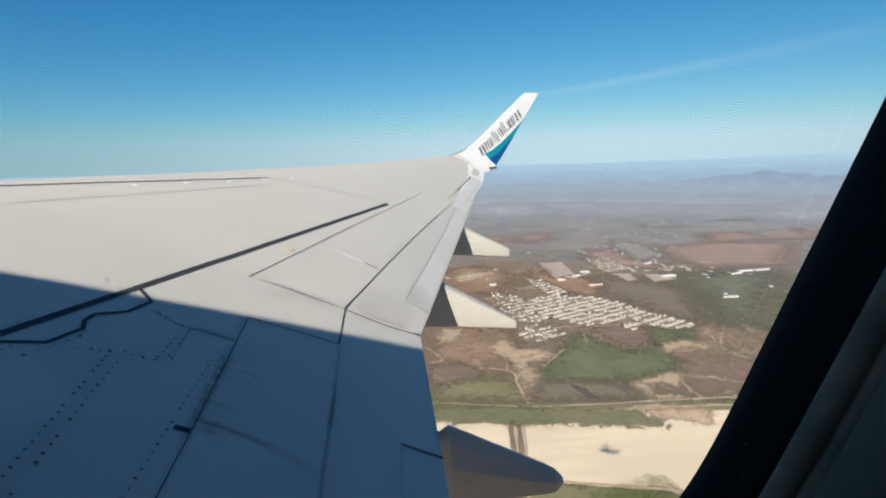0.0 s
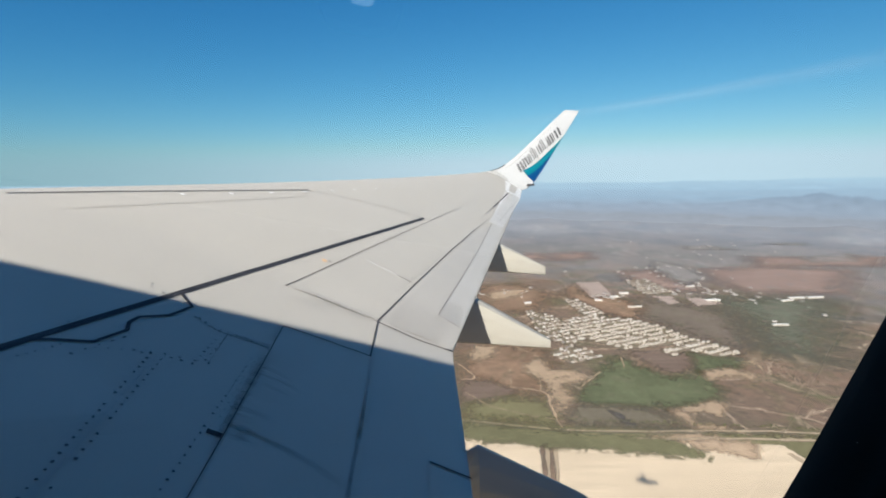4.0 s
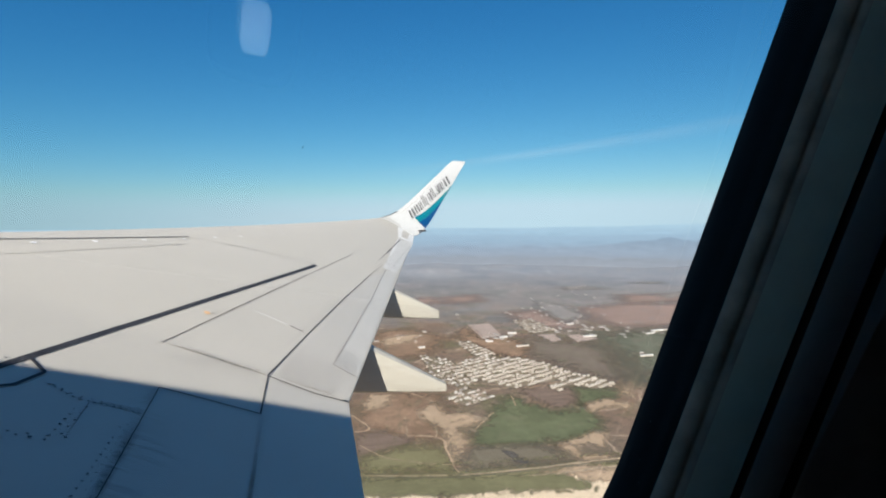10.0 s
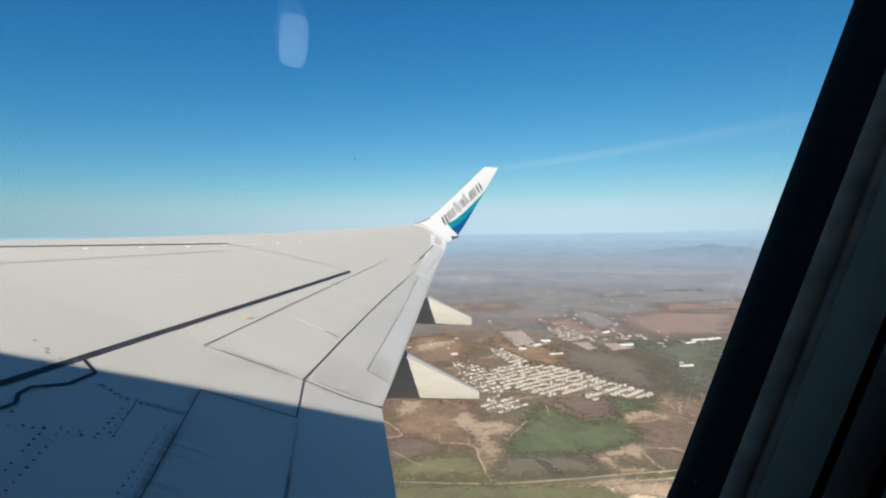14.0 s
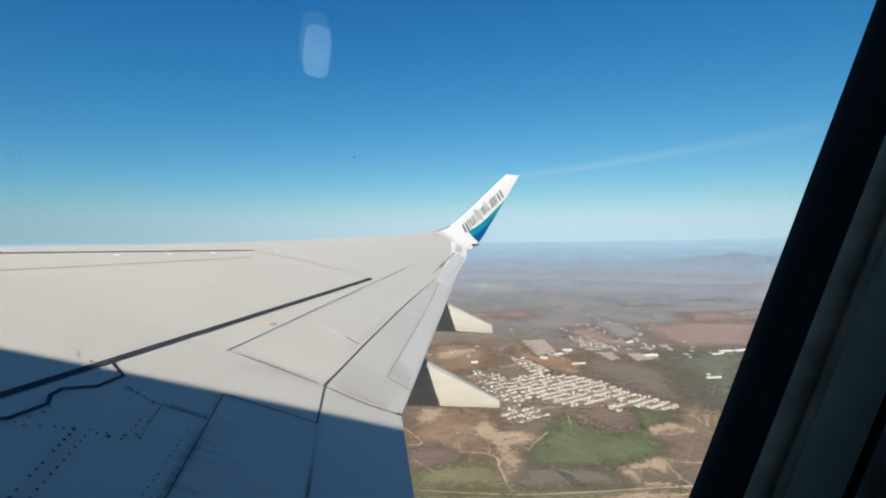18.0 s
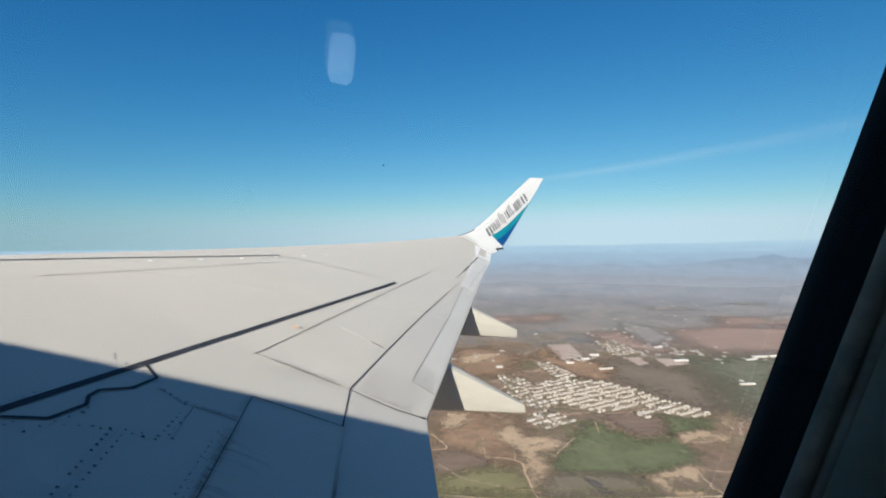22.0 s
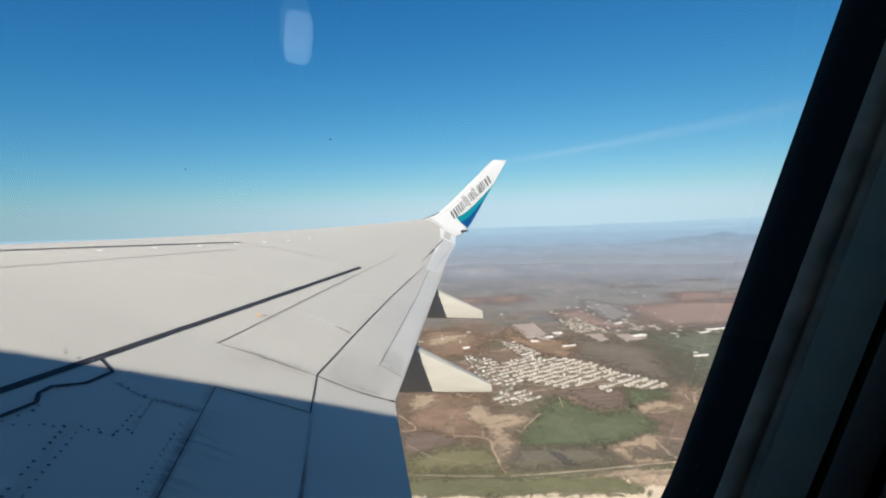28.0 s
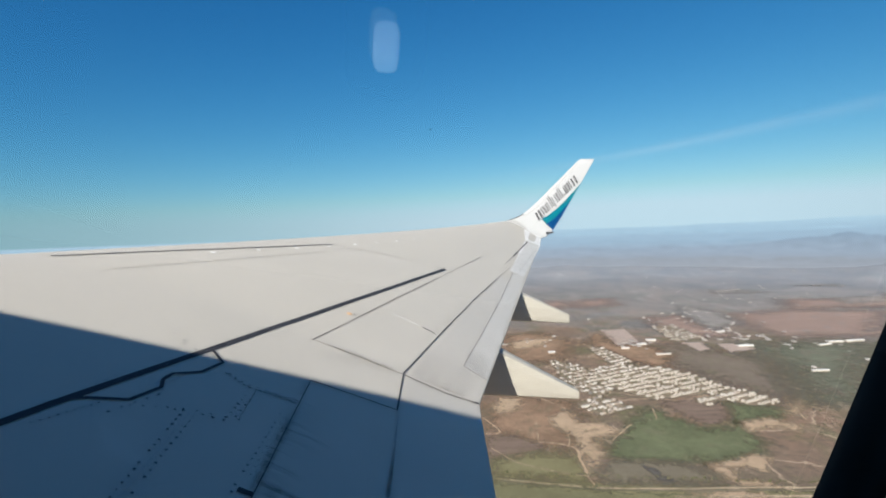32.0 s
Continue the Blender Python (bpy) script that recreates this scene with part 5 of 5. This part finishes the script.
for k in range(420):
    p = road_a.lerp(road_b, random.random()) + Vector((random.gauss(0, 3), 7 + random.gauss(0, 3)))
    r, h = random.uniform(0.8, 2.6), random.uniform(1.0, 3.4)
    b = len(bush_v)
    for px, py, pz in OCTA:
        q = random.uniform(0.7, 1.3)
        bush_v.append((p.x + r * q * px, p.y + r * q * py, h * q if pz else h * 0.35))
    bush_f.extend([(b, b + 1, b + 4), (b + 1, b + 2, b + 4), (b + 2, b + 3, b + 4), (b + 3, b, b + 4)])
for x, y in [p for p in TOWN_TREES if any(inside(p, e[0]) for e in ESTATES)]:
    r, h = random.uniform(1.4, 2.8), random.uniform(2.0, 4.2)
    b = len(bush_v)
    for px, py, pz in OCTA:
        q = random.uniform(0.7, 1.3)
        bush_v.append((x + r * q * px, y + r * q * py, 0.5 + (h * q if pz else h * 0.35)))
    bush_f.extend([(b, b + 1, b + 4), (b + 1, b + 2, b + 4), (b + 2, b + 3, b + 4), (b + 3, b, b + 4)])
tagged(new("bushes", mesh_of("bushes", bush_v, bush_f, BUSH)), "scattered dark green bushes on dry scrub", "bushes", kind="stuff")


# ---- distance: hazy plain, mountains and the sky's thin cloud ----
# haze and its brightness are painted in as a glowing colour ramp by height
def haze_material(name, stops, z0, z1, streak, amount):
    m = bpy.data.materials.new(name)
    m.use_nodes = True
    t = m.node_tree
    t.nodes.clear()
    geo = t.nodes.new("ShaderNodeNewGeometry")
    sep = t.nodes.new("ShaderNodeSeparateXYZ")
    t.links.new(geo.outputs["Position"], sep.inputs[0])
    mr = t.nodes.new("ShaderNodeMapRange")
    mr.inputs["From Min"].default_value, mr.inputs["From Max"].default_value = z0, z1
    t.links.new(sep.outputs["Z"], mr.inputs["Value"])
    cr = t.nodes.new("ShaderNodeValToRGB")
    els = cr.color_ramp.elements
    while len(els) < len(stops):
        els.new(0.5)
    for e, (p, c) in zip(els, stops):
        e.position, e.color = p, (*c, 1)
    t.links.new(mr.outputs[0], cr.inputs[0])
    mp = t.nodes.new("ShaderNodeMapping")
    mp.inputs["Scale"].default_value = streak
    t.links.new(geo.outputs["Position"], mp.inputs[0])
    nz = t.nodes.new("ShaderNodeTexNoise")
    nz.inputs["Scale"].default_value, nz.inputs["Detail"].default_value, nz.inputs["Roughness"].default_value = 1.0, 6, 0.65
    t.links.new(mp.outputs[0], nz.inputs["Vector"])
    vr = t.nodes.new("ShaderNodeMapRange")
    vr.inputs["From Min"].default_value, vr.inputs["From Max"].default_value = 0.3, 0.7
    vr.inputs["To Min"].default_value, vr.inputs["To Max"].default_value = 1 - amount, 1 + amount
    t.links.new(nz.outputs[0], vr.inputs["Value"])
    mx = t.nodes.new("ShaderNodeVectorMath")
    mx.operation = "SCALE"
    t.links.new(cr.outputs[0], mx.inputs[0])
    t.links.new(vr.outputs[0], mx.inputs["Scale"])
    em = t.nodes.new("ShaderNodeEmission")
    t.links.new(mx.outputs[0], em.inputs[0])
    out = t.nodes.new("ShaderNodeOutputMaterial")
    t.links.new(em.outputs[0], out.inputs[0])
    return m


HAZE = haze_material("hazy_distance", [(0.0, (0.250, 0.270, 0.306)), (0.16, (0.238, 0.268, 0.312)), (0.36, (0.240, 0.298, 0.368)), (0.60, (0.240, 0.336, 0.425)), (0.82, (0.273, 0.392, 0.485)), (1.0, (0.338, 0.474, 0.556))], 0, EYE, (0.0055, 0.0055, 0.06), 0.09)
# each ridge glows in its own hazed tone, without light from the sun
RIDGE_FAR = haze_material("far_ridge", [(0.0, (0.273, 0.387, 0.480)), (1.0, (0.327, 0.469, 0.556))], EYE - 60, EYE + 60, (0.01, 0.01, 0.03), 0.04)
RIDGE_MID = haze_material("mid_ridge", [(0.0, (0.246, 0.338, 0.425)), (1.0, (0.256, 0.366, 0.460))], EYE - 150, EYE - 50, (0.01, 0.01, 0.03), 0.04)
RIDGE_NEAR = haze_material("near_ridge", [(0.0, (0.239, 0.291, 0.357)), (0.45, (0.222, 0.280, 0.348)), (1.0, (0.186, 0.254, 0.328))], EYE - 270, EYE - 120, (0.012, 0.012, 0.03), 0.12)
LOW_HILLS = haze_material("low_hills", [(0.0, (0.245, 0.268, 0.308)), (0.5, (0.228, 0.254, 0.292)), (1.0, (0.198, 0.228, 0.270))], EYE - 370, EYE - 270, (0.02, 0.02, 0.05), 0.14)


def ridge(name, radius, height, material, low, label, kind="structure", a0=-3.2, a1=3.2, n=700):
    verts = []
    for i in range(n + 1):
        a = a0 + (a1 - a0) * i / n
        x, y = radius * math.sin(a), radius * math.cos(a)
        verts += [(x, y, low), (x, y, height(a))]
    faces = [(2 * i, 2 * i + 2, 2 * i + 3, 2 * i + 1) for i in range(n)]
    return tagged(new(name, mesh_of(name, verts, faces, material)), label, "backdrop", "", kind)


def hump(a, centre, width, h):
    return h * math.exp(-((a - centre) / width) ** 2)


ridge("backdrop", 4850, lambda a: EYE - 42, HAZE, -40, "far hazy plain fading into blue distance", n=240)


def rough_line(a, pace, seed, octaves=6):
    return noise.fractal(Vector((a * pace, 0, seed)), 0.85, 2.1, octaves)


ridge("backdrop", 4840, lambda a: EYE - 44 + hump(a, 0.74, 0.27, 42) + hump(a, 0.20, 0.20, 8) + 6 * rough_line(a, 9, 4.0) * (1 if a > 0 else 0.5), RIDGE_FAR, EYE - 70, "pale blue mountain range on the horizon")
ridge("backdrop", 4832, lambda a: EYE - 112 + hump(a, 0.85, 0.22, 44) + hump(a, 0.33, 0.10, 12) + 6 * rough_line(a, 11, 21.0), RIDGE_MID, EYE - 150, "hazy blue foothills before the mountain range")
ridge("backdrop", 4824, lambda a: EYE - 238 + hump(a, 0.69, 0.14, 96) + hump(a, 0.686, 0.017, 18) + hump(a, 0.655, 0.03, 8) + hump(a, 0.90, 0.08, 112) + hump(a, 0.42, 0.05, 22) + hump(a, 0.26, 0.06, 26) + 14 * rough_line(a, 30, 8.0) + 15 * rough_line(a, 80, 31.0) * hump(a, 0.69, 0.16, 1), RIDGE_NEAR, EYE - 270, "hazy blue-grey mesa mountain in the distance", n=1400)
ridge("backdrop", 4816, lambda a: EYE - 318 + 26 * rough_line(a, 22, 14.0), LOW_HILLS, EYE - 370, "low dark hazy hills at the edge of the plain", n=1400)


def cloud_streak():
    """A thin long cloud across the blue."""
    m = bpy.data.materials.new("thin_cloud")
    m.use_nodes = True
    t = m.node_tree
    t.nodes.clear()
    geo = t.nodes.new("ShaderNodeTexCoord")
    sep = t.nodes.new("ShaderNodeSeparateXYZ")
    t.links.new(geo.outputs["UV"], sep.inputs[0])
    nz = t.nodes.new("ShaderNodeTexNoise")
    nz.inputs["Scale"].default_value, nz.inputs["Detail"].default_value = 7, 5
    mp = t.nodes.new("ShaderNodeMapping")
    mp.inputs["Scale"].default_value = (3.0, 0.5, 1)
    t.links.new(geo.outputs["UV"], mp.inputs[0])
    t.links.new(mp.outputs[0], nz.inputs["Vector"])
    edge = t.nodes.new("ShaderNodeValToRGB")
    e = edge.color_ramp.elements
    e[0].position, e[0].color = 0.0, (0, 0, 0, 1)
    e[1].position, e[1].color = 0.55, (1, 1, 1, 1)
    e.new(1.0).color = (0, 0, 0, 1)
    t.links.new(sep.outputs["Y"], edge.inputs[0])
    ends = t.nodes.new("ShaderNodeValToRGB")
    e = ends.color_ramp.elements
    e[0].position, e[0].color = 0.0, (0, 0, 0, 1)
    e[1].position, e[1].color = 0.5, (1, 1, 1, 1)
    e.new(1.0).color = (0.35, 0.35, 0.35, 1)
    t.links.new(sep.outputs["X"], ends.inputs[0])
    m1 = t.nodes.new("ShaderNodeMath")
    m1.operation = "MULTIPLY"
    t.links.new(edge.outputs[0], m1.inputs[0])
    t.links.new(ends.outputs[0], m1.inputs[1])
    m2 = t.nodes.new("ShaderNodeMath")
    m2.operation = "MULTIPLY"
    t.links.new(m1.outputs[0], m2.inputs[0])
    t.links.new(nz.outputs[0], m2.inputs[1])
    m3 = t.nodes.new("ShaderNodeMath")
    m3.operation = "MULTIPLY"
    m3.inputs[1].default_value = 0.26
    t.links.new(m2.outputs[0], m3.inputs[0])
    tr = t.nodes.new("ShaderNodeBsdfTransparent")
    em = t.nodes.new("ShaderNodeEmission")
    em.inputs[0].default_value = (0.5, 0.56, 0.6, 1)
    mx = t.nodes.new("ShaderNodeMixShader")
    t.links.new(m3.outputs[0], mx.inputs[0])
    t.links.new(tr.outputs[0], mx.inputs[1])
    t.links.new(em.outputs[0], mx.inputs[2])
    out = t.nodes.new("ShaderNodeOutputMaterial")
    t.links.new(mx.outputs[0], out.inputs[0])
    verts, faces, uv = [], [], []
    n = 40
    for i in range(n + 1):
        f = i / n
        az = 0.03 + 0.80 * f
        el = 0.092 + 0.105 * f - 0.015 * f * f
        for s in (-1, 1):
            e2 = el + s * (0.006 + 0.012 * f)
            r = 4700
            verts.append((r * math.sin(az) * math.cos(e2), r * math.cos(az) * math.cos(e2), EYE + r * math.sin(e2)))
            uv.append((f, 0.5 + 0.5 * s))
    faces = [(2 * i, 2 * i + 2, 2 * i + 3, 2 * i + 1) for i in range(n)]
    me = mesh_of("cloud_streak", verts, faces, m)
    layer = me.uv_layers.new(name="uv")
    for loop in me.loops:
        layer.data[loop.index].uv = uv[loop.vertex_index]
    tagged(new("cloud_streak", me), "thin faint streak of high cloud in blue sky", "cloud", "", "structure")


cloud_streak()
